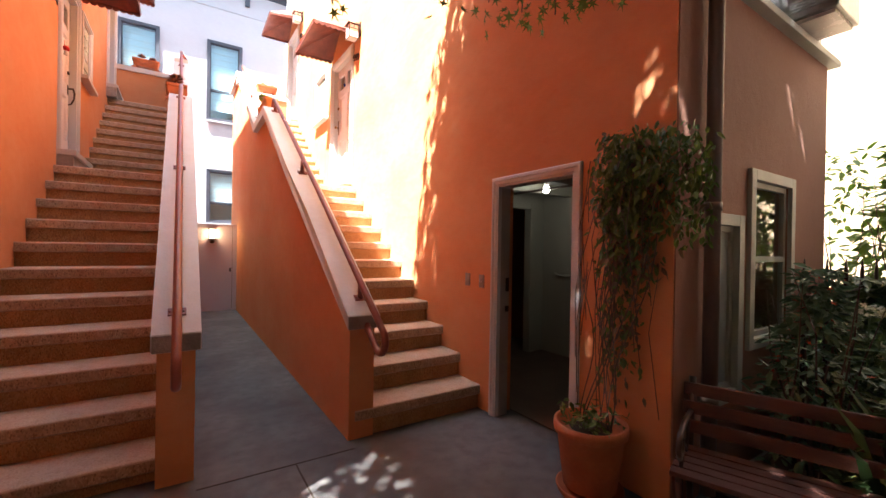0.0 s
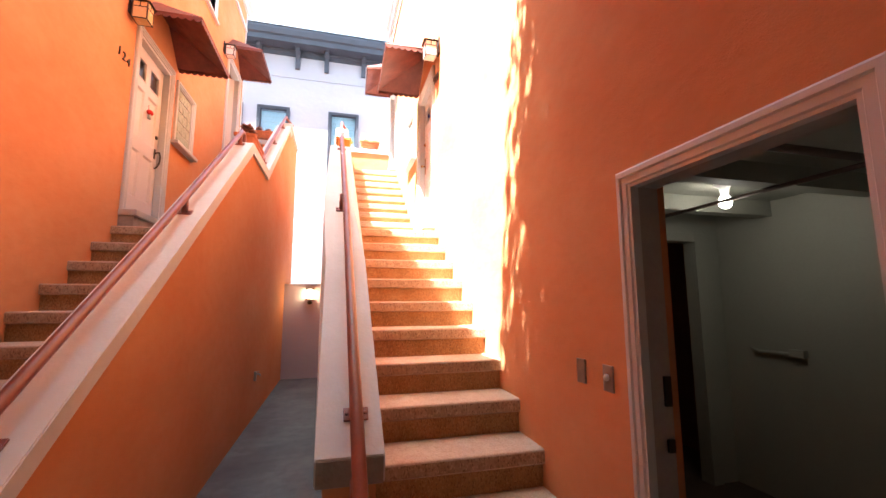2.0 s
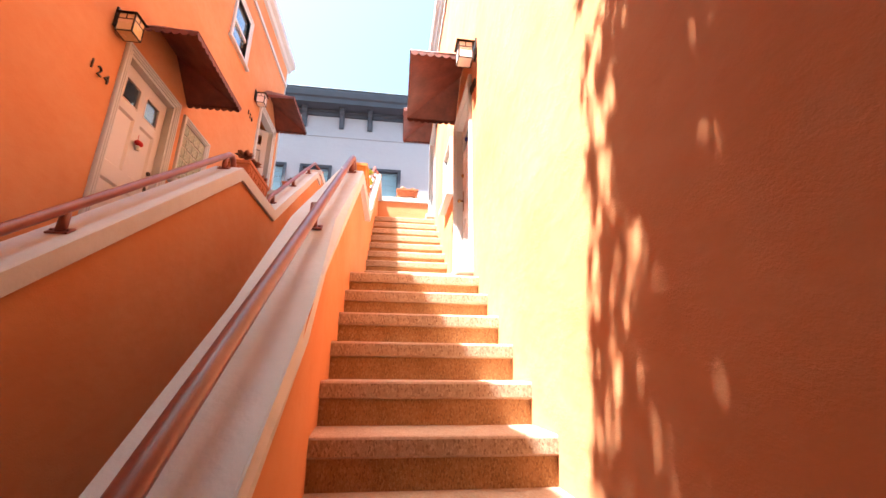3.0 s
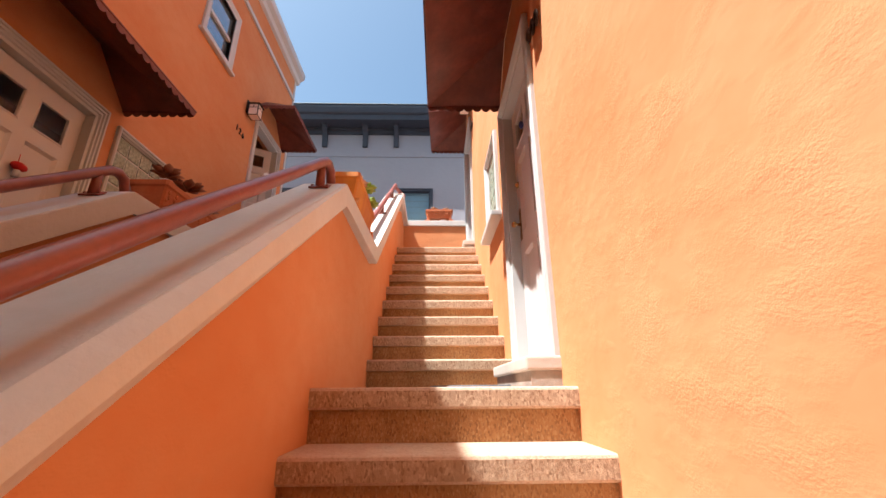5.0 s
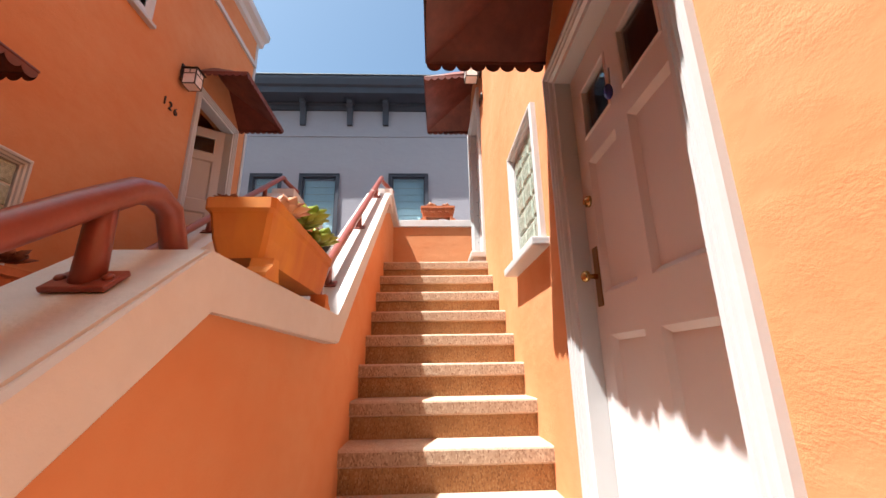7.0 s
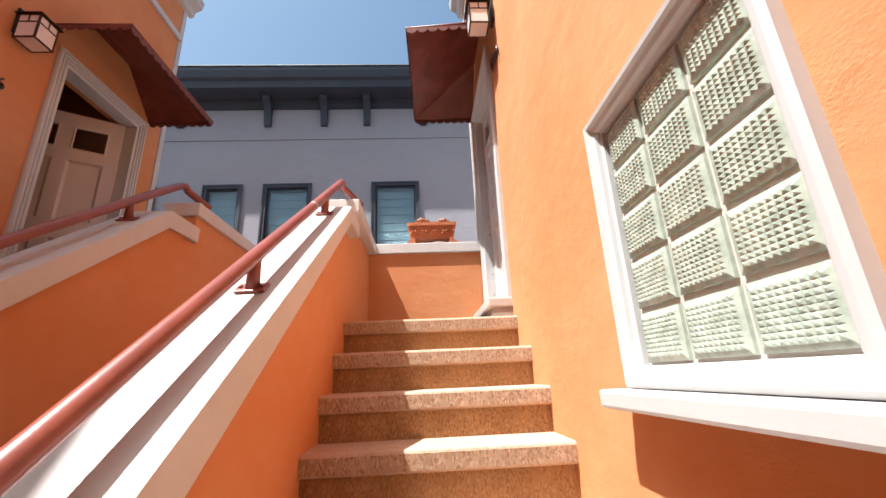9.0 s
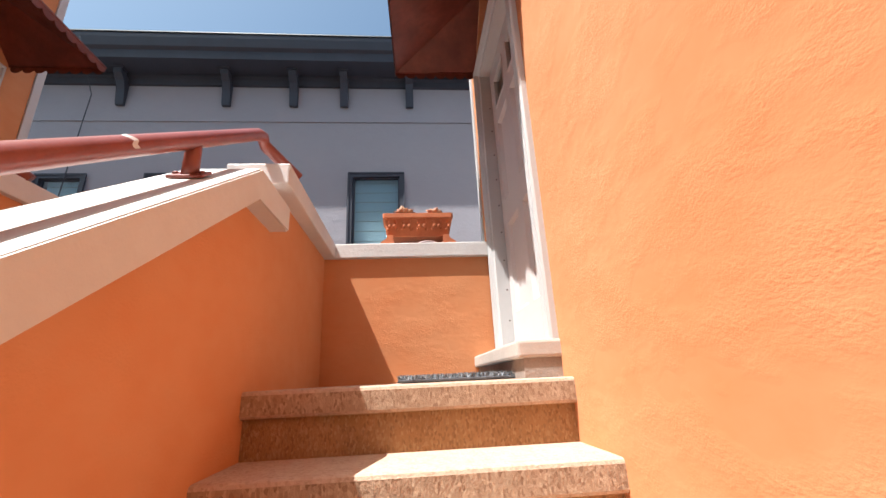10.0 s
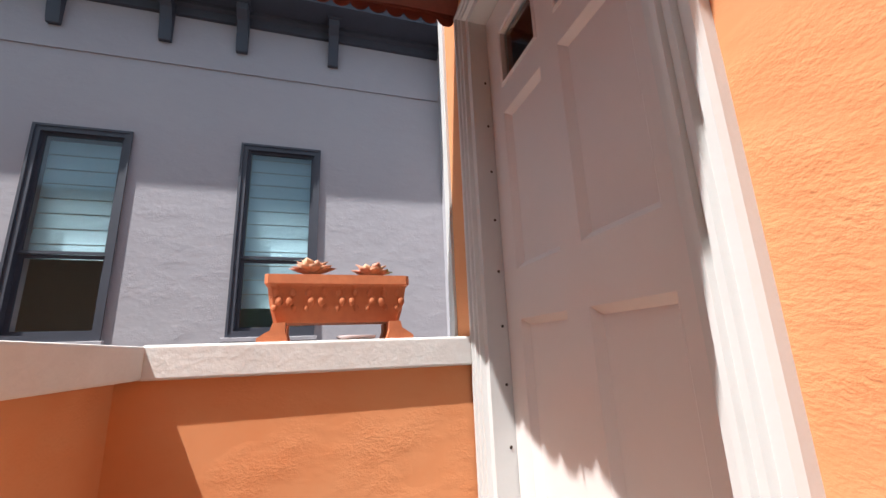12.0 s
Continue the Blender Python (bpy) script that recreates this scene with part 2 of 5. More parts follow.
SUCC_GREEN = leaf_mat("green_succulent", (0.26, 0.36, 0.04), (0.52, 0.60, 0.12), 0.4, 0.3)
SUCC_PINK = leaf_mat("pink_succulent", (0.62, 0.26, 0.18), (0.68, 0.44, 0.28), 0.45, 0.1)
SUCC_DARK = leaf_mat("maroon_succulent", (0.20, 0.07, 0.05), (0.34, 0.14, 0.08), 0.45, 0.1)
FLOWER_R = leaf_mat("red_petals", (0.5, 0.03, 0.02), (0.6, 0.08, 0.03), 0.5, 0.2)
FLOWER_W = leaf_mat("cream_petals", (0.50, 0.52, 0.34), (0.62, 0.58, 0.46), 0.5, 0.2)
FLOWER_P = leaf_mat("mauve_petals", (0.42, 0.16, 0.36), (0.5, 0.25, 0.4), 0.5, 0.2)

# ---- builders ----
def mesh_of(name, bm, mat, fix=True):
    if fix:
        bmesh.ops.recalc_face_normals(bm, faces=bm.faces)
    me = bpy.data.meshes.new(name)
    bm.to_mesh(me)
    bm.free()
    for m in (mat if isinstance(mat, (list, tuple)) else [mat]):
        me.materials.append(m)
    return me

def part(name, bm, mat, parent=None, label=""):
    ob = new(name, mesh_of(name, bm, mat))
    if parent:
        ob.parent = parent
    if label:
        ob["label"] = label
    return ob

def empty(name, at, label="", category="", group="", kind=""):
    """The root of a thing, at its base."""
    ob = new(name)
    ob.location = at
    ob.empty_display_size = 0.1
    return tagged(ob, label, category, group, kind)

def local(bm, at):
    bmesh.ops.translate(bm, verts=bm.verts, vec=-Vector(at))
    return bm

def child(name, bm, mat, root, label=""):
    """A part built in world places, hung under a root that stands away from the origin."""
    at = root.location if root.parent is None else root.parent.location
    return part(name, local(bm, at), mat, root, label)

def box(bm, x0, x1, y0, y1, z0, z1, mi=0, bevel=0.0):
    vs = [bm.verts.new((x, y, z)) for x in (x0, x1) for y in (y0, y1) for z in (z0, z1)]
    fs = []
    for q in ((0, 1, 3, 2), (4, 6, 7, 5), (0, 4, 5, 1), (2, 3, 7, 6), (0, 2, 6, 4), (1, 5, 7, 3)):
        f = bm.faces.new([vs[i] for i in q])
        f.material_index = mi
        fs.append(f)
    if bevel:
        es = list({e for f in fs for e in f.edges})
        bmesh.ops.bevel(bm, geom=es, offset=bevel, segments=2, affect="EDGES", profile=0.6)
    return vs

def prism_x(bm, prof, x0, x1, mi=0):
    """A (y, z) outline pushed along x."""
    a = [bm.verts.new((x0, y, z)) for y, z in prof]
    b = [bm.verts.new((x1, y, z)) for y, z in prof]
    n = len(prof)
    fs = [bm.faces.new(a), bm.faces.new(b[::-1])]
    for i in range(n):
        fs.append(bm.faces.new([a[i], b[i], b[(i + 1) % n], a[(i + 1) % n]]))
    for f in fs:
        f.material_index = mi
    return fs

def tube(bm, pts, r, seg=10, mi=0, caps=True):
    """A round bar along a line of points; r may be a list."""
    pts = [Vector(p) for p in pts]
    rs = r if isinstance(r, (list, tuple)) else [r] * len(pts)
    rings, side = [], None
    for i, p in enumerate(pts):
        d = (pts[min(i + 1, len(pts) - 1)] - pts[max(i - 1, 0)]).normalized()
        if side is None:
            side = d.orthogonal().normalized()
        side = (side - d * side.dot(d)).normalized()
        up = d.cross(side)
        rings.append([bm.verts.new(p + (side * math.cos(a) + up * math.sin(a)) * rs[i]) for a in (2 * math.pi * k / seg for k in range(seg))])
    for a, b in zip(rings, rings[1:]):
        for k in range(seg):
            f = bm.faces.new([a[k], a[(k + 1) % seg], b[(k + 1) % seg], b[k]])
            f.smooth, f.material_index = True, mi
    if caps:
        bm.faces.new(rings[0][::-1]).material_index = mi
        bm.faces.new(rings[-1]).material_index = mi

def lathe(bm, prof, at, seg=24, mi=0):
    """A (radius, z) outline turned about the upright through at."""
    rings = []
    for r, z in prof:
        rings.append([bm.verts.new((at[0] + r * math.cos(2 * math.pi * k / seg), at[1] + r * math.sin(2 * math.pi * k / seg), at[2] + z)) for k in range(seg)])
    for a, b in zip(rings, rings[1:]):
        for k in range(seg):
            f = bm.faces.new([a[k], a[(k + 1) % seg], b[(k + 1) % seg], b[k]])
            f.smooth, f.material_index = True, mi
    bm.faces.new(rings[0][::-1])
    bm.faces.new(rings[-1])

def blob(bm, c, r, squash=(1, 1, 1), u=8, v=6, mi=0):
    out = bmesh.ops.create_uvsphere(bm, u_segments=u, v_segments=v, radius=r, matrix=Matrix.Translation(c) @ Matrix.Diagonal((*squash, 1)))
    for vert in out["verts"]:
        for f in vert.link_faces:
            f.smooth, f.material_index = True, mi

def simple(name, mat, *boxes, bevel=0.0):
    bm = bmesh.new()
    for b in boxes:
        box(bm, *b, bevel=bevel)
    return new(name, mesh_of(name, bm, mat))

def wall(name, mat, axis, at, thick, u0, u1, z0, z1, holes=()):
    """A wall along y (axis x) or x (axis y) with rectangular openings (u0, u1, z0, z1) right through it."""
    us = sorted({u0, u1, *[v for h in holes for v in h[:2]]})
    zs = sorted({z0, z1, *[v for h in holes for v in h[2:]]})
    us = [u for u in us if u0 <= u <= u1]
    zs = [z for z in zs if z0 <= z <= z1]
    solid = lambda i, j: 0 <= i < len(us) - 1 and 0 <= j < len(zs) - 1 and not any(
        h[0] <= (us[i] + us[i + 1]) / 2 <= h[1] and h[2] <= (zs[j] + zs[j + 1]) / 2 <= h[3] for h in holes)
    bm = bmesh.new()
    cache = {}

    def vert(u, d, z):
        k = (round(u, 5), round(d, 5), round(z, 5))
        if k not in cache:
            cache[k] = bm.verts.new((d, u, z) if axis == "x" else (u, d, z))
        return cache[k]

    a, b = at, at + thick
    for i in range(len(us) - 1):
        for j in range(len(zs) - 1):
            if not solid(i, j):
                continue
            p, q, r, s = us[i], us[i + 1], zs[j], zs[j + 1]
            bm.faces.new([vert(p, a, r), vert(q, a, r), vert(q, a, s), vert(p, a, s)])
            bm.faces.new([vert(p, b, r), vert(p, b, s), vert(q, b, s), vert(q, b, r)])
            for di, dj, e in ((-1, 0, ((p, r), (p, s))), (1, 0, ((q, r), (q, s))), (0, -1, ((p, r), (q, r))), (0, 1, ((p, s), (q, s)))):
                if not solid(i + di, j + dj):
                    (u1_, z1_), (u2_, z2_) = e
                    bm.faces.new([vert(u1_, a, z1_), vert(u2_, a, z2_), vert(u2_, b, z2_), vert(u1_, b, z1_)])
    return tagged(new(name, mesh_of(name, bm, mat)), kind="structure")

def scatter(name, verts, faces, mats4, mat, parent=None, label=""):
    """Many small copies of one outline, joined into one mesh."""
    v = np.array(verts, float)
    v = np.c_[v, np.ones(len(v))]
    ms = np.array([np.array(m) for m in mats4])
    allv = np.einsum("nij,kj->nki", ms, v)[:, :, :3].reshape(-1, 3)
    n = len(verts)
    allf = [tuple(i + k * n for i in f) for k in range(len(ms)) for f in faces]
    me = bpy.data.meshes.new(name)
    me.from_pydata(allv.tolist(), [], allf)
    me.materials.append(mat)
    ob = new(name, me)
    if parent:
        ob.parent = parent
        ob.location = -Vector(parent.location)
    if label:
        ob["label"] = label
    return ob

# ---- plan ----
XR, XL = 2.28, -1.28            # faces of the two orange houses
RISE = 0.219
Y1, RUN1 = 3.305, 0.3225        # first nosing and tread of the lower flights
Y12, RUN2 = 8.028, 0.2874       # the same for the upper flights
YEND = 11.53                    # wall at the end of the top landings
YBACK = 15.67                   # grey house
L1, L2 = 11 * RISE, 20 * RISE   # heights of the two landings
ROOF = 8.72
CAPS = {"r": [(3.27, 0.95), (4.4, 1.79), (5.2, 2.40), (6.76, 3.50), (7.84, 3.49), (10.12, 5.11), (10.46, 5.11)],
        "l": [(3.27, 0.93), (4.6, 1.87), (6.71, 3.42), (7.84, 3.43), (10.12, 5.11), (10.46, 5.11)]}
SIDES = {"r": (XR, -1), "l": (XL, 1)}

def sbox(bm, side, d0, d1, y0, y1, z0, z1, mi=0, bevel=0.0):
    """A box told by its distance out from a house's face."""
    x, s = SIDES[side]
    a, b = sorted((x + s * d0, x + s * d1))
    return box(bm, a, b, y0, y1, z0, z1, mi, bevel)

def spt(side, d, y, z):
    x, s = SIDES[side]
    return (x + s * d, y, z)

def casing(bm, side, y0, y1, z0, z1, prof, closed=False, mi=0):
    """A moulded frame round an opening: prof is (inward, outward) pairs; closed adds the bottom side."""
    rings = []
    for o, d in prof:
        if closed:
            ring = [(y0 + o, z0 + o), (y0 + o, z1 - o), (y1 - o, z1 - o), (y1 - o, z0 + o)]
        else:
            ring = [(y0 + o, z0), (y0 + o, z1 - o), (y1 - o, z1 - o), (y1 - o, z0)]
        rings.append([bm.verts.new(spt(side, d, y, z)) for y, z in ring])
    n = 4
    for a, b in zip(rings, rings[1:] + rings[:1]):
        for k in range(n if closed else n - 1):
            f = bm.faces.new([a[k], a[(k + 1) % n], b[(k + 1) % n], b[k]])
            f.material_index = mi
    if not closed:
        bm.faces.new([r[0] for r in rings])
        bm.faces.new([r[3] for r in rings][::-1])

# ---- ground ----
tagged(simple("ground", CONC, (-60, 60, -60, 80, -0.3, 0)), kind="structure")
bm = bmesh.new()
box(bm, 0.03, 1.02, 3.17, 3.18, 0.0, 0.003)
box(bm, 0.60, 0.61, 0.2, 3.17, 0.0, 0.003)
box(bm, -1.2, 2.2, 1.02, 1.03, 0.0, 0.003)
tagged(part("paving_joint", bm, SOIL), "dark open joints between concrete paving slabs", "joint", kind="structure")

# ---- orange houses ----
D1, D2 = (6.745, 7.84), (10.43, 11.52)          # outer edges of the door casings
CASE = 0.115
HOLES = [(D1[0] + 0.1, D1[1] - 0.1, L1 + 0.10, 4.71), (D2[0] + 0.1, D2[1] - 0.1, L2 + 0.10, 6.66), (8.165, 8.815, 3.995, 4.795)]
wall("wall_right", ORANGE, "x", XR, 0.22, 1.57, 11.76, 0, ROOF, HOLES + [(2.26, 3.14, 0, 2.06)])
wall("wall_left", ORANGE, "x", XL, -0.22, 2.0, 11.76, 0, ROOF, HOLES[:2] + [(8.015, 8.685, 3.875, 4.695), (8.80, 9.38, 6.84, 7.62)])
wall("wall_right_corner", ORANGE, "y", 1.57, 0.22, 2.50, 2.60, 0, ROOF)
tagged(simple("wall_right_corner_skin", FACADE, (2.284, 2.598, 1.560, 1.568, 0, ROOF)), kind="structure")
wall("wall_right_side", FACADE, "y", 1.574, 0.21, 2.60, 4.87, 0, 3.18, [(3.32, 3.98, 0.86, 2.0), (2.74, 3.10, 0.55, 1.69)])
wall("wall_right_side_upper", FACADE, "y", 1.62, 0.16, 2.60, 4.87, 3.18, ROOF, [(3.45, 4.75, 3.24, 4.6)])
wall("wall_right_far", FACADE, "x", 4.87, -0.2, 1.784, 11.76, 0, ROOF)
wall("wall_right_rear", ORANGE, "y", 11.54, 0.22, 2.50, 4.67, 0, ROOF)
wall("wall_left_front", ORANGE, "y", 2.0, 0.22, -6.0, -1.50, 0, ROOF)
wall("wall_left_far", ORANGE, "x", -6.0, -0.2, 2.0, 11.76, 0, ROOF)
wall("wall_left_rear", ORANGE, "y", 11.54, 0.22, -6.0, -1.50, 0, ROOF)
tagged(simple("roof_right", ROOFM, (XR + 0.02, 4.85, 1.60, 11.74, ROOF, ROOF + 0.05)), kind="structure")
tagged(simple("roof_left", ROOFM, (-5.9, XL - 0.02, 2.02, 11.74, ROOF, ROOF + 0.05)), kind="structure")
tagged(simple("floor_upper_right", ROOMF, (2.52, 4.65, 1.85, 11.52, 4.36, 4.46)), kind="structure")
tagged(simple("floor_middle_right", ROOMF, (2.52, 4.65, 1.85, 11.52, 2.42, 2.50)), kind="structure")
tagged(simple("floor_upper_left", ROOMF, (-5.98, -1.52, 2.25, 11.52, 4.36, 4.46)), kind="structure")
tagged(simple("partition_left", ROOMW, (-3.3, -3.2, 2.25, 11.52, 0.0, ROOF - 0.02)), kind="structure")
for side, n in (("r", "right"), ("l", "left")):
    bm = bmesh.new()
    x, s = SIDES[side]
    ya = 1.57 if side == "r" else 2.0
    sbox(bm, side, 0.0, 0.035, ya, 11.79, 8.11, 8.18)
    part("trim_band_" + n, bm, WHITE)["kind"] = "structure"
    bm = bmesh.new()
    prof = [(0.0, 8.60), (0.05, 8.62), (0.07, 8.70), (0.14, 8.74), (0.16, 8.84), (0.0, 8.86)]
    a = [bm.verts.new((x + s * d, ya - 0.12, z)) for d, z in prof]
    b = [bm.verts.new((x + s * d, 11.90, z)) for d, z in prof]
    bm.faces.new(a)
    bm.faces.new(b[::-1])
    for i in range(len(prof)):
        bm.faces.new([a[i], b[i], b[(i + 1) % len(prof)], a[(i + 1) % len(prof)]])
    part("roof_cornice_" + n, bm, WHITE)["kind"] = "structure"
    bm = bmesh.new()
    sbox(bm, side, -0.10, 0.012, 11.762, 11.83, 0, 8.6)
    part("corner_trim_" + n, bm, WHITE)["kind"] = "structure"

# ---- stairs ----
def step_profile(depth, drop):
    return [(0.0, -0.014), (0.004, -0.004), (0.014, 0.0), (depth + 0.03, 0.0), (depth + 0.03, -drop), (0.03, -drop), (0.03, -0.092), (0.008, -0.088), (0.0, -0.078)]

def step_mesh(x0, x1, depth, drop):
    bm = bmesh.new()
    fs = prism_x(bm, step_profile(depth, drop), x0, x1)
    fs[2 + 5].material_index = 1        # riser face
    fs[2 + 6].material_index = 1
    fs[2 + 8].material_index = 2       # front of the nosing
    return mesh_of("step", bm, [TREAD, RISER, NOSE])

PAR = {"r": (1.02, 1.22), "l": (-0.18, 0.02)}

def nosing(side, k):
    """Place and height of the k-th nosing: the left flights stand a little lower and further on."""
    if side == "r":
        return (Y1 + RUN1 * (k - 1) if k < 12 else Y12 + RUN2 * (k - 12)), RISE * k
    return (Y1 + 0.09 + RUN1 * (k - 1), RISE * k - 0.065) if k < 12 else (8.161 + 0.3046 * (k - 12), RISE * k - 0.095)

for side, n, x0, x1 in (("r", "right", PAR["r"][1] - 0.15, XR), ("l", "left", XL, PAR["l"][0] + 0.02)):
    root = empty("stairs_" + n, (0, 0, 0), kind="structure")
    run2 = RUN2 if side == "r" else 0.3046
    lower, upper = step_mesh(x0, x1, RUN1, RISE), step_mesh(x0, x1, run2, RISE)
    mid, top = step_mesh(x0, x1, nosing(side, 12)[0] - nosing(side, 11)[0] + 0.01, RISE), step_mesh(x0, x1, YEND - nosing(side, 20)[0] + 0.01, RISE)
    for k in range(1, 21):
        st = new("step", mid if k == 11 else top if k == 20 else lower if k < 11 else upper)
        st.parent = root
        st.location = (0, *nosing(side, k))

# ---- parapets with their caps ----
def along(rows, y):
    if y <= rows[0][0]:
        return rows[0][1]
    for (a, b), (c, d) in zip(rows, rows[1:]):
        if y <= c:
            return b + (d - b) * (y - a) / (c - a)
    return rows[-1][1]

def cap_line(y, side="r"):
    if y < CAPS[side][0][0]:
        return CAPS[side][0][1] + (y - CAPS[side][0][0]) * 0.755
    return along(CAPS[side], y)

# how far the cap and the stair-side face of the near parapet stray from the straight
CAP_LEAN = [(3.3, 0.0), (4.4, -0.015), (5.2, -0.08), (6.71, -0.08), (7.84, -0.05)]
FACE_LEAN = [(3.3, 0.0), (4.4, 0.0), (5.2, -0.06), (6.71, -0.09), (7.84, -0.085), (10.0, -0.095)]

def skew(bm, side, outer=1.0):
    """Shift a part with the cap of the near parapet; outer: how much of it the alley side takes."""
    if side == "r":
        for v in bm.verts:
            v.co.x += along(CAP_LEAN, v.co.y) * (1.0 if v.co.x > 1.11 else outer)
    return bm

def parapet(side, n):
    x0, x1 = PAR[side]
    caps = CAPS[side]
    bm = bmesh.new()
    tops = [(3.31, caps[0][1] - 0.07), *[(y, z - 0.095) for y, z in caps[1:-1]], (10.44, caps[-1][1] - 0.095)]
    tops = tops + [(10.4401, 5.22), (YEND + 0.25, 5.22)]
    rings = [[bm.verts.new(v) for v in ((x0, y, 0), (x0, y, z), (x1, y, z), (x1, y, 0))] for y, z in tops]
    for p, q in zip(rings, rings[1:]):
        for k in range(4):
            bm.faces.new([p[k], p[(k + 1) % 4], q[(k + 1) % 4], q[k]])
    bm.faces.new(rings[0])
    bm.faces.new(rings[-1][::-1])
    if side == "r":
        for v in bm.verts:
            if v.co.x > 1.11:
                v.co.x += along(FACE_LEAN, v.co.y)
    w = part("parapet_" + n, bm, ORANGE)
    w["kind"] = "structure"
    bm = bmesh.new()
    thick = [(3.3, 0.105), (4.4, 0.115), (5.2, 0.14), (6.71, 0.118), (7.84, 0.108)] if side == "r" else [(3.3, 0.112)]
    low = [(y, z - along(thick, y)) for y, z in caps]
    low[-4] = (low[-4][0] + 0.03, low[-4][1])
    low[-3] = (low[-3][0] + 0.04, low[-3][1] - 0.012)
    prism_x(bm, caps + low[::-1], x0 - 0.03, x1 + 0.03)
    bmesh.ops.bevel(bm, geom=[e for e in bm.edges], offset=0.006, segments=2, affect="EDGES")
    for f in bm.faces:
        c = f.calc_center_median()
        if c.y < 3.274:
            f.material_index = 1
    c = part("parapet_cap_" + n, skew(bm, side, 0.8), [CAP, CAPEND])
    c["kind"] = "structure"
    bm = bmesh.new()
    box(bm, x0 - 0.03, x1 + 0.03, 10.41, YEND + 0.28, 5.20, 5.298, bevel=0.008)
    c = part("landing_cap_" + n, skew(bm, side), CAP)
    c["kind"] = "structure"

parapet("r", "right")
parapet("l", "left")
for n, x0, x1 in (("right", 1.19, XR), ("left", XL, -0.26)):
    tagged(simple("wall_end_" + n, ORANGE, (x0 - 0.13, x1, YEND, YEND + 0.24, 0, 5.20)), kind="structure")
    bm = bmesh.new()
    box(bm, x0 + 0.002, x1 - (0.035 if n == "right" else -0.035) * (1 if n == "right" else 0), YEND - 0.028, YEND + 0.275, 5.198, 5.302, bevel=0.008)
    tagged(part("end_wall_cap_" + n, bm, CAP), kind="structure")
bm = bmesh.new()
box(bm, 0.02, 1.02, 10.57, 10.69, 0.0, 1.86)
tagged(part("wall_gate", bm, PINKW), kind="structure")
bm = bmesh.new()
box(bm, 0.022, 1.018, 10.55, 10.71, 1.86, 1.91, bevel=0.006)
box(bm, 0.022, 1.018, 10.555, 10.568, 0.004, 0.05)
tagged(part("gate_trim", bm, PINKW), kind="structure")

# ---- grey house at the back ----
BW = [(-1.67, -0.66, 5.50, 8.09), (0.62, 1.63, 5.50, 8.09), (-2.92, -2.12, 5.9, 8.09), (-4.72, -3.90, 5.9, 8.09), (0.65, 1.60, 2.15, 3.90)]
wall("wall_back", GREY, "y", YBACK, 0.3, -16, 3.75, 0, 10.42, [(a + 0.05, b - 0.05, c + 0.03, d - 0.05) for a, b, c, d in BW])
wall("wall_back_return", GREY, "x", 3.45, 0.3, 12.2, YBACK, 0, 10.42)
tagged(simple("wall_back_inner", ROOMW, (-16, 3.75, YBACK + 2.2, YBACK + 2.4, 0, 10.3), (-16, 3.75, YBACK + 0.3, YBACK + 2.2, 5.0, 5.1), (-16, 3.75, YBACK + 0.3, YBACK + 2.2, 10.2, 10.3)), kind="structure")
bm = bmesh.new()
prof = [(0.0, 9.98), (-0.05, 9.99), (-0.06, 10.10), (-0.12, 10.12), (-0.12, 10.18), (-0.50, 10.20), (-0.52, 10.36), (-0.58, 10.40), (-0.62, 10.56), (-0.62, 10.64), (0.3, 10.66), (0.3, 10.12)]
a = [bm.verts.new((-16, YBACK + d, z)) for d, z in prof]
b = [bm.verts.new((3.45, YBACK + d, z)) for d, z in prof]
bm.faces.new(a)
bm.faces.new(b[::-1])
for i in range(len(prof)):
    bm.faces.new([a[i], b[i], b[(i + 1) % len(prof)], a[(i + 1) % len(prof)]])
tagged(part("cornice_back", bm, DARK), kind="structure")
tagged(simple("cornice_flashing", STEEL, (-16, 3.45, YBACK - 0.64, YBACK + 0.3, 10.661, 10.68)), kind="structure")
tagged(simple("string_course", GREY, (-16, 3.446, YBACK - 0.022, YBACK - 0.002, 9.19, 9.225)), kind="structure")

def corbel(x):
    root = empty("corbel", (x, YBACK, 9.52), "slate-blue scrolled bracket under the house cornice", "bracket", "cornice brackets", "structure")
    bm = bmesh.new()
    pr = [(0.0, 0.0), (-0.06, 0.0), (-0.07, 0.06), (-0.10, 0.30), (-0.16, 0.46), (-0.27, 0.55), (-0.29, 0.64), (0.0, 0.64)]
    prism_x(bm, pr, -0.075, 0.075)
    bmesh.ops.bevel(bm, geom=bm.edges[:], offset=0.008, segments=1, affect="EDGES")
    part("bracket_body", bm, DARK, root)
    bm = bmesh.new()
    box(bm, -0.10, 0.10, -0.32, 0.0, 0.64, 0.68, bevel=0.006)
    part("bracket_top", bm, DARK, root)
    return root

c0 = corbel(-3.61)
for x in (-5.4, -7.2, -9.0, -1.71, -0.46, 0.50, 1.77):
    copy_thing(c0, Matrix.Translation((x, YBACK, 9.52)))

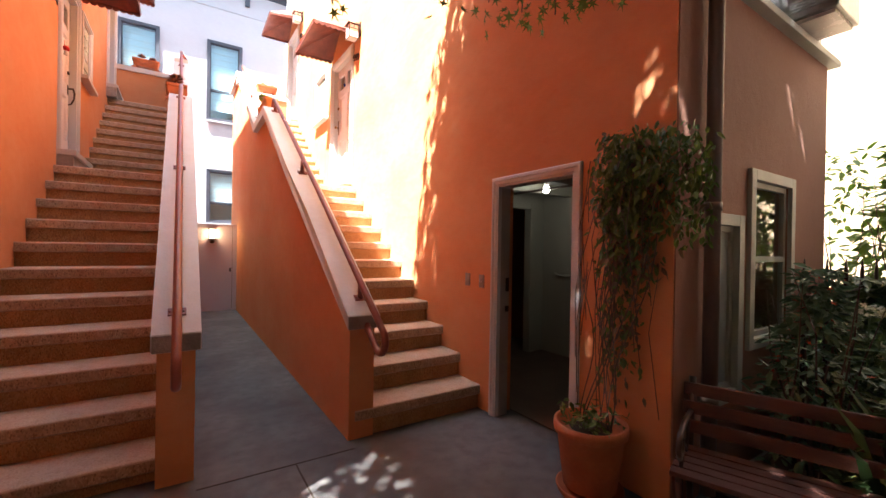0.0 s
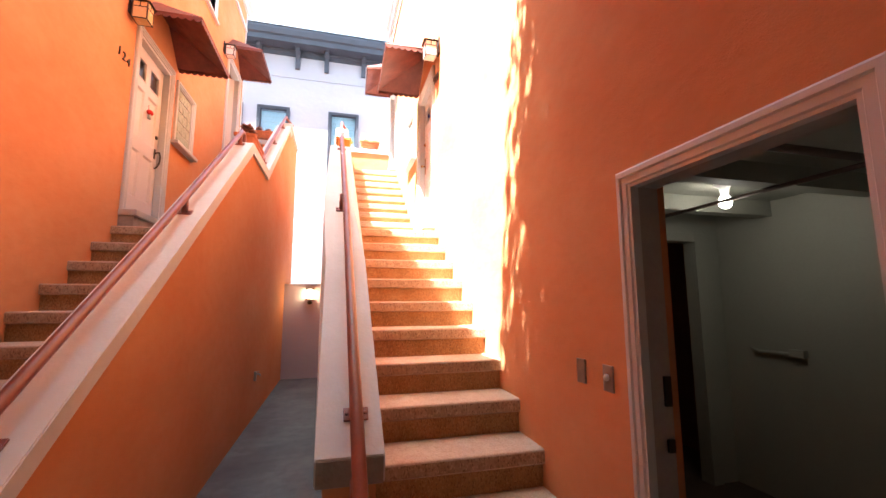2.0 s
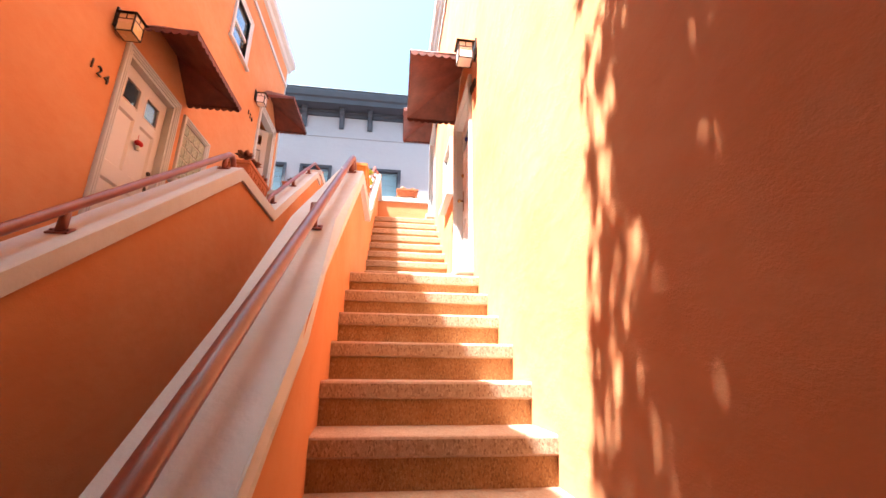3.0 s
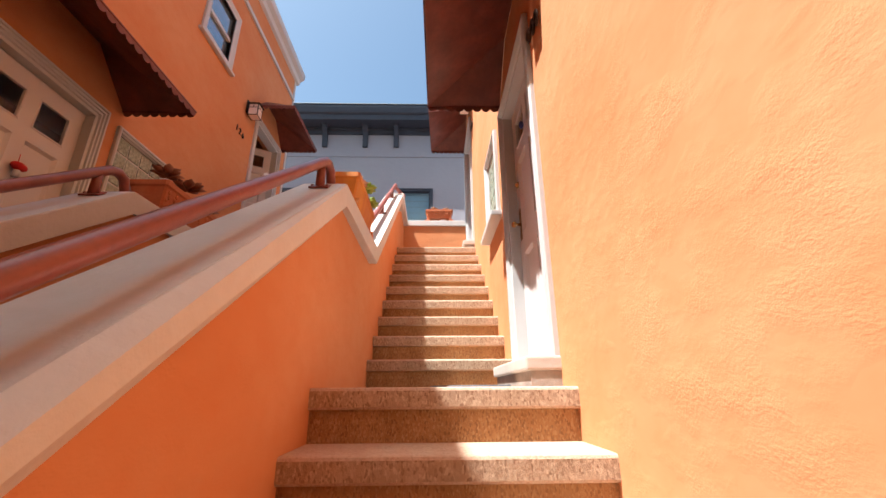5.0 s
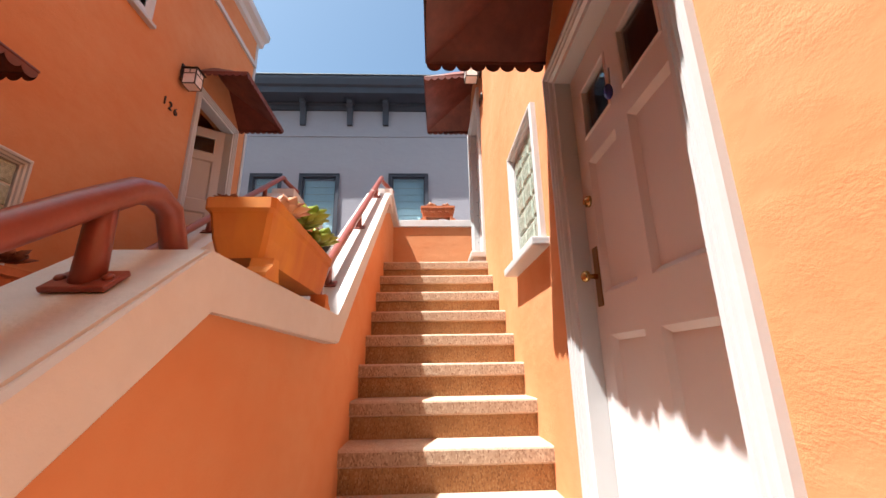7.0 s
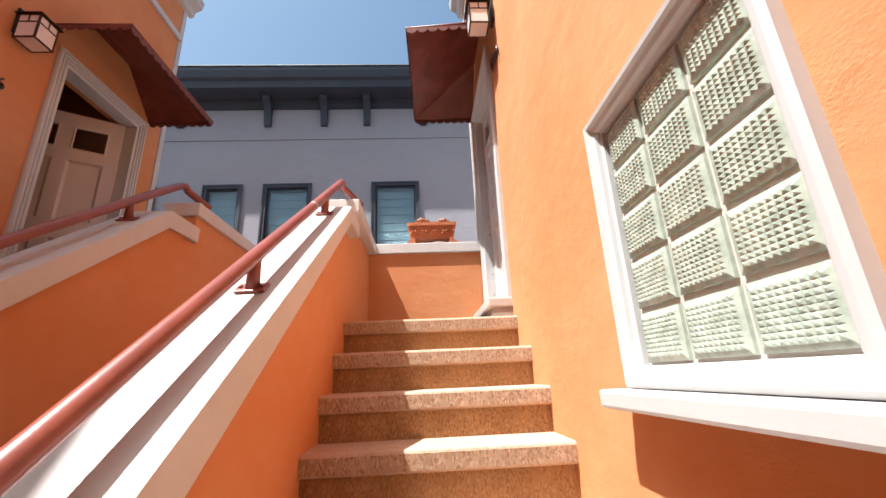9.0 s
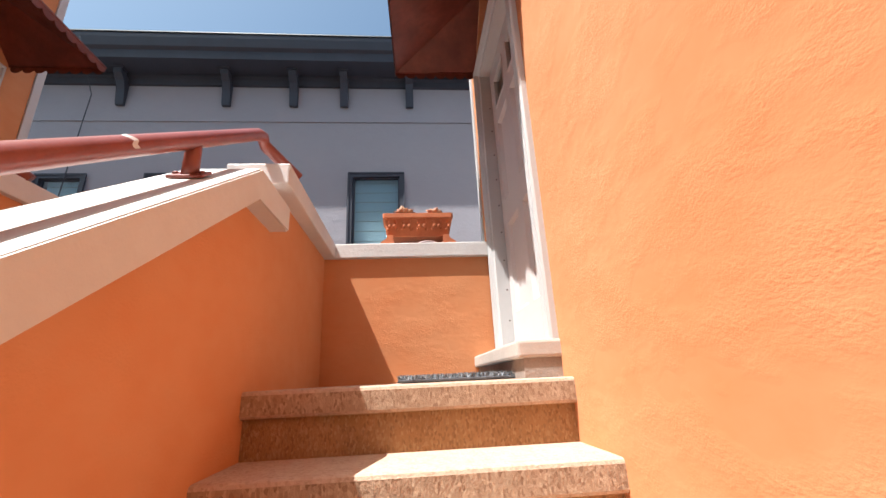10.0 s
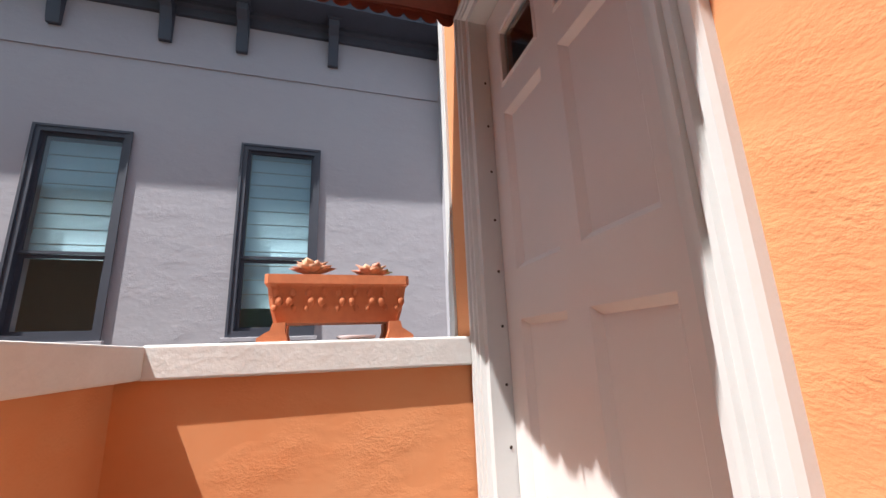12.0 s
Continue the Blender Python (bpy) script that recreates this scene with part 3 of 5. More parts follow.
def grey_window(i, x0, x1, z0, z1):
    root = empty("window_%d" % i, (x0, YBACK, z0), kind="structure")
    at = root.location

    def ring(bm, a, b, c, d, w, y0, y1):
        for bx in ((a, a + w, c, d), (b - w, b, c, d), (a + w, b - w, d - w, d), (a + w, b - w, c, c + w)):
            box(bm, bx[0], bx[1], y0, y1, bx[2], bx[3])

    bm = bmesh.new()
    ring(bm, x0, x1, z0, z1, 0.075, YBACK - 0.03, YBACK + 0.06)
    ring(bm, x0 - 0.012, x1 + 0.012, z0 - 0.0, z1 + 0.012, 0.03, YBACK - 0.045, YBACK - 0.031)
    child("window_frame", bm, DARK, root)
    mid = z0 + (z1 - z0) * 0.385
    bm = bmesh.new()
    ring(bm, x0 + 0.076, x1 - 0.076, mid, z1 - 0.076, 0.035, YBACK + 0.02, YBACK + 0.05)
    child("upper_sash", bm, DARK, root)
    bm = bmesh.new()
    ring(bm, x0 + 0.076, x1 - 0.076, z0 + 0.076, mid - 0.001, 0.045, YBACK + 0.055, YBACK + 0.085)
    child("lower_sash", bm, DARK, root)
    for a, b, y in ((mid + 0.03, z1 - 0.10, YBACK + 0.033), (z0 + 0.11, mid - 0.03, YBACK + 0.068)):
        bm = bmesh.new()
        box(bm, x0 + 0.10, x1 - 0.10, y, y + 0.005, a, b)
        g = child("pane", bm, GLASS, root)
        g.visible_shadow = False
    bm = bmesh.new()
    box(bm, x0 - 0.05, x1 + 0.05, YBACK - 0.09, YBACK - 0.032, z0 - 0.06, z0 - 0.005, bevel=0.008)
    child("window_sill", bm, GREY, root)
    z, top = z0 + 0.35 * (z1 - z0) * (0.4 if i % 2 else 1.05), z1 - 0.12
    while z < top:
        bm = bmesh.new()
        box(bm, x0 + 0.11, x1 - 0.11, YBACK + 0.13, YBACK + 0.137, z, z + 0.177)
        child("blind_slat", bm, BLIND, root)
        z += 0.19

for i, w in enumerate(BW):
    grey_window(i + 10, *w)
bm = bmesh.new()
tube(bm, [(-4.06, YBACK - 0.66, 10.5), (-4.09, YBACK - 0.10, 9.7), (-4.2, YBACK - 0.05, 8.5), (-4.35, YBACK - 0.05, 5.0)], 0.008, 6)
tagged(part("wall_cable", bm, DARK), "thin black cable hanging down the grey stucco wall", "cable")

# ---- plain walls that close the yard: south and west are unseen, added to block sky light ----
wall("wall_yard_south", FACADE, "y", -3.6, -0.25, -7, 9, 0, 8.7)
wall("wall_yard_west", FACADE, "x", -5.8, -0.25, -3.6, 2.0, 0, 8.7)
wall("wall_yard_east", PEACH, "x", 8.2, 0.25, -5.5, 12, 0, 7.5)

# ---- house doors ----
CASING = [(0.0, -0.005), (0.0, 0.024), (0.006, 0.036), (0.022, 0.036), (0.028, 0.022), (0.036, 0.022), (0.042, 0.033), (0.054, 0.033), (0.060, 0.019),
          (0.067, 0.019), (0.072, 0.029), (0.084, 0.029), (0.090, 0.013), (CASE, 0.010), (CASE, -0.13), (0.10, -0.13), (0.10, -0.005)]

def door_leaf(side, y0, y1, z0, z1, root, swing=0.0):
    """Six-panel leaf: two lights above, two tall and two low panels. It returns the leaf."""
    w = y1 - y0
    st, cx = 0.105, (y0 + y1) / 2
    rows = [(z0, z0 + 0.22), (z0 + 0.80, z0 + 0.97), (z0 + 1.58, z0 + 1.69), (z1 - 0.13, z1)]
    cols = [(y0, y0 + st), (cx - 0.05, cx + 0.05), (y1 - st, y1)]
    bm = bmesh.new()
    for a, b in cols:
        sbox(bm, side, -0.112, -0.07, a, b, z0, z1)
    for a, b in rows:
        for p, q in ((cols[0][1], cols[1][0]), (cols[1][1], cols[2][0])):
            sbox(bm, side, -0.112, -0.07, p, q, a, b)
    for p, q in ((cols[0][1], cols[1][0]), (cols[1][1], cols[2][0])):
        for r in (0, 1):
            a, b = rows[r][1], rows[r + 1][0]
            sbox(bm, side, -0.112, -0.092, p, q, a, b)
            # bevelled field and sticking
            ring0 = [(p, a), (q, a), (q, b), (p, b)]
            ring1 = [(p + 0.022, a + 0.022), (q - 0.022, a + 0.022), (q - 0.022, b - 0.022), (p + 0.022, b - 0.022)]
            for i in range(4):
                j = (i + 1) % 4
                vs = [bm.verts.new(spt(side, d, *yz)) for d, yz in ((-0.0705, ring0[i]), (-0.0705, ring0[j]), (-0.0915, ring1[j]), (-0.0915, ring1[i]))]
                bm.faces.new(vs)
            vs = [bm.verts.new(spt(side, -0.0915, *yz)) for yz in ring1]
            bm.faces.new(vs)
    leaf = child("leaf", bm, DOORW, root, "cream painted panel door leaf with two small lights")
    for p, q in ((cols[0][1], cols[1][0]), (cols[1][1], cols[2][0])):
        bm = bmesh.new()
        a, b = rows[2][1], rows[3][0]
        sbox(bm, side, -0.095, -0.089, p, q, a, b)
        g = child("light_glass", bm, GLASS, leaf)
        bm = bmesh.new()
        casing(bm, side, p, q, a, b, [(0, -0.09), (0, -0.068), (0.008, -0.064), (0.016, -0.068), (0.016, -0.09)], True)
        child("light_bead", bm, DOORW, leaf)
    return leaf

def threshold(side, y0, y1, z, root):
    bm = bmesh.new()
    sbox(bm, side, -0.14, 0.175, y0 - 0.01, y1 + 0.02, z + 0.075, z + 0.145, bevel=0.012)
    child("threshold", bm, SILL, root, "thick worn off-white stone door sill")
    bm = bmesh.new()
    sbox(bm, side, -0.02, 0.15, y0 + 0.0, y1 + 0.01, z - (0.0 if side == "r" else 0.10), z + 0.075)
    child("threshold_base", bm, CAPEND, root)
    bm = bmesh.new()
    sbox(bm, side, -0.12, -0.03, y0 + CASE, y1 - CASE, z + 0.145, z + 0.165, bevel=0.005)
    child("weather_strip", bm, BRONZE, root)

def knob_set(side, y, z, root):
    bm = bmesh.new()
    sbox(bm, side, -0.07, -0.064, y - 0.025, y + 0.025, z - 0.13, z + 0.13, bevel=0.002)
    plate = child("lock_plate", bm, TARN, root, "tarnished brass lock plate")
    bm = bmesh.new()
    c = Vector(spt(side, -0.064, y, z))
    out = Vector((SIDES[side][1], 0, 0))
    tube(bm, [c, c + out * 0.03, c + out * 0.032], [0.012, 0.010, 0.010], 10)
    blob(bm, c + out * 0.05, 0.026, (0.8, 1, 1), 14, 10)
    child("knob", bm, BRASS, root, "round brass door knob")
    bm = bmesh.new()
    c = Vector(spt(side, -0.07, y, z + 0.35))
    tube(bm, [c, c + out * 0.012, c + out * 0.014, c + out * 0.026], [0.028, 0.026, 0.018, 0.014], 14)
    child("deadbolt", bm, BRASS, root)

def handle_set(side, y, z, root):
    out = Vector((SIDES[side][1], 0, 0))
    bm = bmesh.new()
    sbox(bm, side, -0.07, -0.062, y - 0.02, y + 0.02, z - 0.03, z + 0.10, bevel=0.003)
    tube(bm, [Vector(spt(side, -0.062, y, z + 0.05)) + out * a + Vector((0, 0, b)) for a, b in ((0, 0), (0.05, 0.01), (0.065, -0.05), (0.06, -0.13), (0.03, -0.20), (0.0, -0.21))], [0.012, 0.012, 0.011, 0.010, 0.009, 0.009], 8)
    child("handle", bm, BRONZE, root, "dark bronze curved pull handle")
    bm = bmesh.new()
    c = Vector(spt(side, -0.07, y, z + 0.26))
    tube(bm, [c, c + out * 0.02], [0.026, 0.022], 12)
    child("deadbolt", bm, BRONZE, root)

def house_door(i, side, span, z, top, fittings, open_leaf=False):
    root = empty("door_%d" % i, spt(side, 0, span[0], z), kind="structure")
    bm = bmesh.new()
    casing(bm, side, span[0], span[1], z + (0.145 if side == "r" else 0.14), top, CASING)
    child("door_frame", bm, WHITE, root)
    threshold(side, span[0], span[1], z, root)
    y0, y1 = span[0] + CASE + 0.004, span[1] - CASE - 0.004
    leaf = door_leaf(side, y0, y1, z + 0.168, top - CASE - 0.004, root)
    lead = y1 - 0.06 if fittings != "handle" else y1 - 0.07
    if fittings == "knob":
        knob_set(side, lead, z + 1.22, leaf)
    elif fittings == "handle":
        handle_set(side, lead, z + 1.05, leaf)
    if open_leaf:
        hinge = Vector(spt(side, -0.1, y1, 0))
        leaf.matrix_local = Matrix.Translation(hinge - root.location) @ Matrix.Rotation(radians(-58), 4, "Z") @ Matrix.Translation(root.location - hinge)
    return root

house_door(1, "r", D1, L1, 4.78, "knob")
house_door(2, "r", D2, L2, 6.74, "plain")
house_door(3, "l", D1, L1, 4.78, "handle")
house_door(4, "l", D2, L2, 6.74, "plain", True)

# screw heads along one jamb
bm = bmesh.new()
for k in range(9):
    c = Vector(spt("r", -0.05, D2[1] - CASE - 0.001, L2 + 0.35 + 0.2 * k))
    blob(bm, c, 0.006, (1, 0.4, 1), 6, 4)
tagged(part("jamb_screw", bm, BRONZE), "row of dark screw heads in the white door jamb", "screws", kind="stuff")

# basement doorway
root = empty("door_5", (XR, 2.2, 0), kind="structure")
bm = bmesh.new()
casing(bm, "r", 2.20, 3.16, 0.0, 2.10, [(0, -0.005), (0, 0.018), (0.01, 0.026), (0.03, 0.026), (0.036, 0.018), (0.062, 0.018), (0.068, 0.01), (0.08, 0.01), (0.08, -0.03), (0.055, -0.03), (0.055, -0.005)])
child("door_frame", bm, WHITE, root, "scuffed white painted door frame")
bm = bmesh.new()
casing(bm, "r", 2.20, 3.16, 0.0, 2.10, [(0.058, -0.031), (0.079, -0.031), (0.079, -0.13), (0.058, -0.13)])
child("door_jamb", bm, JAMB, root, "mid-tone painted door jamb")
bm = bmesh.new()
sbox(bm, "r", -0.12, -0.09, 3.068, 3.081, 1.10, 1.22)
sbox(bm, "r", -0.12, -0.09, 3.068, 3.081, 0.92, 0.97)
child("strike_plate", bm, BRONZE, root)

# ---- basement room ----
wall("wall_room_panel", ROOMW, "x", 4.40, 0.08, 1.79, 4.55, 0, 2.32)
wall("wall_room_partition", ROOMW, "y", 4.55, 0.10, 2.50, 4.48, 0, 2.32, [(3.15, 4.12, 0, 2.05)])
wall("wall_room_store", ROOMW, "y", 6.4, 0.10, 2.50, 4.67, 0, 2.32)
tagged(simple("floor_room", ROOMF, (2.50, 4.67, 1.79, 6.5, 0.002, 0.012)), kind="structure")
tagged(simple("ceiling_room", ROOMW, (2.50, 4.67, 1.79, 6.5, 2.32, 2.40), (2.50, 4.40, 3.35, 3.45, 2.20, 2.32), (2.50, 4.40, 4.05, 4.15, 2.20, 2.32), (2.50, 4.40, 2.5, 2.6, 2.20, 2.32)), kind="structure")
bm = bmesh.new()
for a, b, c, d in ((3.05, 3.15, 0.012, 2.13), (4.12, 4.22, 0.012, 2.13)):
    box(bm, a, b, 4.525, 4.549, c, d, bevel=0.004)
box(bm, 3.15, 4.12, 4.525, 4.549, 2.05, 2.13, bevel=0.004)
tagged(part("inner_door_trim", bm, ROOMW), kind="structure")
root = empty("ceiling_bulb", (3.55, 3.72, 2.32), "bare glowing bulb in a white ceiling holder", "lamp")
bm = bmesh.new()
lathe(bm, [(0.06, -0.0), (0.06, -0.02), (0.03, -0.04), (0.022, -0.09)], (0, 0, 0), 16)
part("holder", bm, WHITE, root)
bm = bmesh.new()
blob(bm, (0, 0, -0.135), 0.04, (1, 1, 1.15), 16, 12)
part("bulb", bm, BULB, root)
bm = bmesh.new()
tube(bm, [(2.60, 2.9, 2.19), (4.38, 2.9, 2.19)], 0.02, 8)
tube(bm, [(3.52, 2.4, 2.185), (3.52, 4.5, 2.185)], 0.014, 8)
tagged(part("ceiling_pipe", bm, PIPEM), "dark pipes running under the basement ceiling", "pipe")
root = empty("wall_bolt", (4.40, 3.9, 1.13), "old white sliding bolt on the basement wall panel", "bolt")
bm = bmesh.new()
box(bm, -0.05, -0.004, 0.0, 0.10, -0.02, 0.035, bevel=0.004)
part("catch", bm, ROOMW, root)
bm = bmesh.new()
tube(bm, [(-0.03, 0.1, 0.0), (-0.03, 0.34, -0.005), (-0.03, 0.40, 0.02)], 0.014, 8)
part("bar", bm, ROOMW, root)
root = empty("store_shelf", (3.0, 5.6, 0.012), "dim wooden shelf with boxes in the dark store", "shelf")
for z in (0.5, 1.1, 1.6):
    bm = bmesh.new()
    box(bm, 0.0, 1.1, 0.2, 0.7, z, z + 0.025)
    part("shelf_board", bm, WOOD, root)
for x in (0.0, 1.06):
    bm = bmesh.new()
    box(bm, x, x + 0.04, 0.2, 0.7, 0.0, 1.8)
    part("upright", bm, WOOD, root)
bm = bmesh.new()
box(bm, 3.25, 3.6, 5.85, 6.2, 1.138, 1.36, bevel=0.005)
tagged(part("storage_box", bm, PEACH), "plain cardboard box on the store shelf", "box")

# ---- glass block windows ----
def glass_window(i, side, y0, y1, z0, z1, nc, nr):
    root = empty("window_%d" % i, spt(side, 0, y0, z0), kind="structure")
    bm = bmesh.new()
    casing(bm, side, y0, y1, z0, z1, [(0, -0.005), (0, 0.03), (0.012, 0.04), (0.026, 0.038), (0.032, 0.026), (0.046, 0.02), (0.05, 0.006), (0.06, 0.0), (0.06, -0.10), (0.05, -0.10), (0.05, -0.005)], True)
    child("window_frame", bm, WHITE, root)
    bm = bmesh.new()
    sbox(bm, side, -0.02, 0.10, y0 - 0.05, y1 + 0.05, z0 - 0.055, z0 - 0.002, bevel=0.01)
    child("window_sill", bm, WHITE, root)
    a, b, c, d = y0 + 0.06, y1 - 0.06, z0 + 0.06, z1 - 0.06
    bm = bmesh.new()
    sbox(bm, side, -0.08, -0.022, a, b, c, d)
    child("mortar_bed", bm, MORTAR, root)
    w, h, j = (b - a) / nc, (d - c) / nr, 0.009
    bm = bmesh.new()
    m = 9
    x, s = SIDES[side]
    edge = 0.012
    gy = [-w / 2 + j + edge + (w - 2 * j - 2 * edge) * k / m for k in range(m + 1)]
    gz = [-h / 2 + j + edge + (h - 2 * j - 2 * edge) * k / m for k in range(m + 1)]
    grid = [[bm.verts.new((s * -0.036, yy, zz)) for zz in gz] for yy in gy]
    for p in range(m):
        for q in range(m):
            tip = bm.verts.new((s * -0.031, (gy[p] + gy[p + 1]) / 2, (gz[q] + gz[q + 1]) / 2))
            r = [grid[p][q], grid[p + 1][q], grid[p + 1][q + 1], grid[p][q + 1]]
            for k in range(4):
                bm.faces.new([r[k], r[(k + 1) % 4], tip])
    rim = [bm.verts.new((s * -0.040, yy, zz)) for yy, zz in ((-w / 2 + j, -h / 2 + j), (w / 2 - j, -h / 2 + j), (w / 2 - j, h / 2 - j), (-w / 2 + j, h / 2 - j))]
    back = [bm.verts.new((s * -0.09, v.co.y, v.co.z)) for v in rim]
    side_rows = [[grid[k][0] for k in range(m + 1)], [grid[m][k] for k in range(m + 1)], [grid[k][m] for k in range(m, -1, -1)], [grid[0][k] for k in range(m, -1, -1)]]
    for k in range(4):
        bm.faces.new([rim[k], rim[(k + 1) % 4]] + side_rows[k][::-1])
        bm.faces.new([rim[k], back[k], back[(k + 1) % 4], rim[(k + 1) % 4]])
    bm.faces.new(back)
    me = mesh_of("glass_block", bm, BLOCK)
    for p in range(nc):
        for q in range(nr):
            o = new("glass_block", me)
            o.parent = root
            o.location = (s * 0.028, a + w * (p + 0.5) - y0, c + h * (q + 0.5) - z0)

glass_window(1, "r", 8.12, 8.86, 3.95, 4.84, 3, 5)
glass_window(2, "l", 7.97, 8.73, 3.83, 4.74, 4, 5)

# sash window high on the left house
root = empty("window_3", spt("l", 0, 8.72, 6.74), kind="structure")
bm = bmesh.new()
casing(bm, "l", 8.70, 9.48, 6.74, 7.72, [(0, -0.005), (0, 0.03), (0.02, 0.036), (0.06, 0.02), (0.10, 0.012), (0.10, -0.08), (0.08, -0.08), (0.08, -0.005)], True)
sbox(bm, "l", -0.05, -0.02, 8.80, 9.38, 7.19, 7.24)
sbox(bm, "l", 0.0, 0.06, 8.66, 9.52, 6.70, 6.738, bevel=0.006)
child("window_frame", bm, WHITE, root)
for a, b, d in ((6.84, 7.19, -0.06), (7.24, 7.62, -0.045)):
    bm = bmesh.new()
    sbox(bm, "l", d, d + 0.005, 8.80, 9.38, a, b)
    child("pane", bm, SKYPANE, root)
bm = bmesh.new()
sbox(bm, "l", -0.16, -0.15, 8.80, 9.38, 6.84, 7.62)
child("blind", bm, BLIND, root)

# ---- scalloped metal awnings ----
def awning(side, y0, y1, z, near=0.68, far=0.68, dip=0.0, group="door awnings"):
    root = empty("awning", spt(side, 0, (y0 + y1) / 2, z), "rusty red sheet-metal awning with a scalloped edge over a door", "awning", group)
    P, H, hip = min(near, far), 0.40, 0.42
    bm = bmesh.new()
    for off in (0.0, 0.012):
        A, B, C, D = [spt(side, d, y, z + off - k) for d, y, k in ((0.002, y0, 0), (near, y0, dip), (far, y1, 0), (0.002, y1, 0))]
        E, F = spt(side, 0.002, y0 + hip, z + H + off), spt(side, 0.002, y1 - hip, z + H + off)
        vs = {k: bm.verts.new(v) for k, v in zip("ABCDEF", (A, B, C, D, E, F))}
        for f in ("ABE", "BCFE", "CDF"):
            bm.faces.new([vs[k] for k in f])
    bmesh.ops.subdivide_edges(bm, edges=bm.edges[:], cuts=5, use_grid_fill=True)
    for v in bm.verts:
        k = 0.010 * noise.noise(v.co * 3.1) + 0.006 * noise.noise(v.co * 8.0)
        d = abs(v.co.x - SIDES[side][0])
        if 0.03 < d < P - 0.03:
            v.co.z += k
    hood = child("hood", bm, AWN, root)
    bm = bmesh.new()
    def strip(a, b, n, thick):
        a, b = Vector(a), Vector(b)
        for lay in (0, 1):
            o = Vector(thick) * lay
            for k in range(n):
                p, q = a.lerp(b, k / n) + o, a.lerp(b, (k + 1) / n) + o
                mid, r = (p + q) / 2, (q - p).length / 2
                dr = (q - p).normalized()
                arc = [mid + dr * (r * math.cos(t)) + Vector((0, 0, -0.012 - r * 0.95 * math.sin(t))) for t in (math.pi * i / 8 for i in range(8, -1, -1))]
                up = Vector((0, 0, 0.014))
                bm.faces.new([bm.verts.new(v) for v in ([p + up] + arc + [q + up])])
    x, s = SIDES[side]
    strip(spt(side, near, y0, z - dip), spt(side, far, y1, z), 14, (s * 0.004, 0, 0))
    strip(spt(side, 0.01, y0, z), spt(side, near, y0, z - dip), 8, (0, -0.004, 0))
    strip(spt(side, 0.01, y1, z), spt(side, far, y1, z), 8, (0, 0.004, 0))
    bmesh.ops.remove_doubles(bm, verts=bm.verts[:], dist=0.0005)
    child("valance", bm, AWN, root, "scalloped metal edge strip")
    bm = bmesh.new()
    tube(bm, [spt(side, 0.0, y0, z + 0.006), spt(side, near, y0, z + 0.006 - dip), spt(side, far, y1, z + 0.006), spt(side, 0.0, y1, z + 0.006)], 0.011, 6)
    child("edge_bar", bm, AWN, root)
    return root

awning("r", 6.62, 7.86, 4.90, 0.69, 0.67, 0.0)
awning("r", 10.245, 11.58, 6.80, 0.70, 0.66, 0.07)
awning("l", 6.68, 7.98, 4.90)
awning("l", 10.26, 11.56, 6.78)

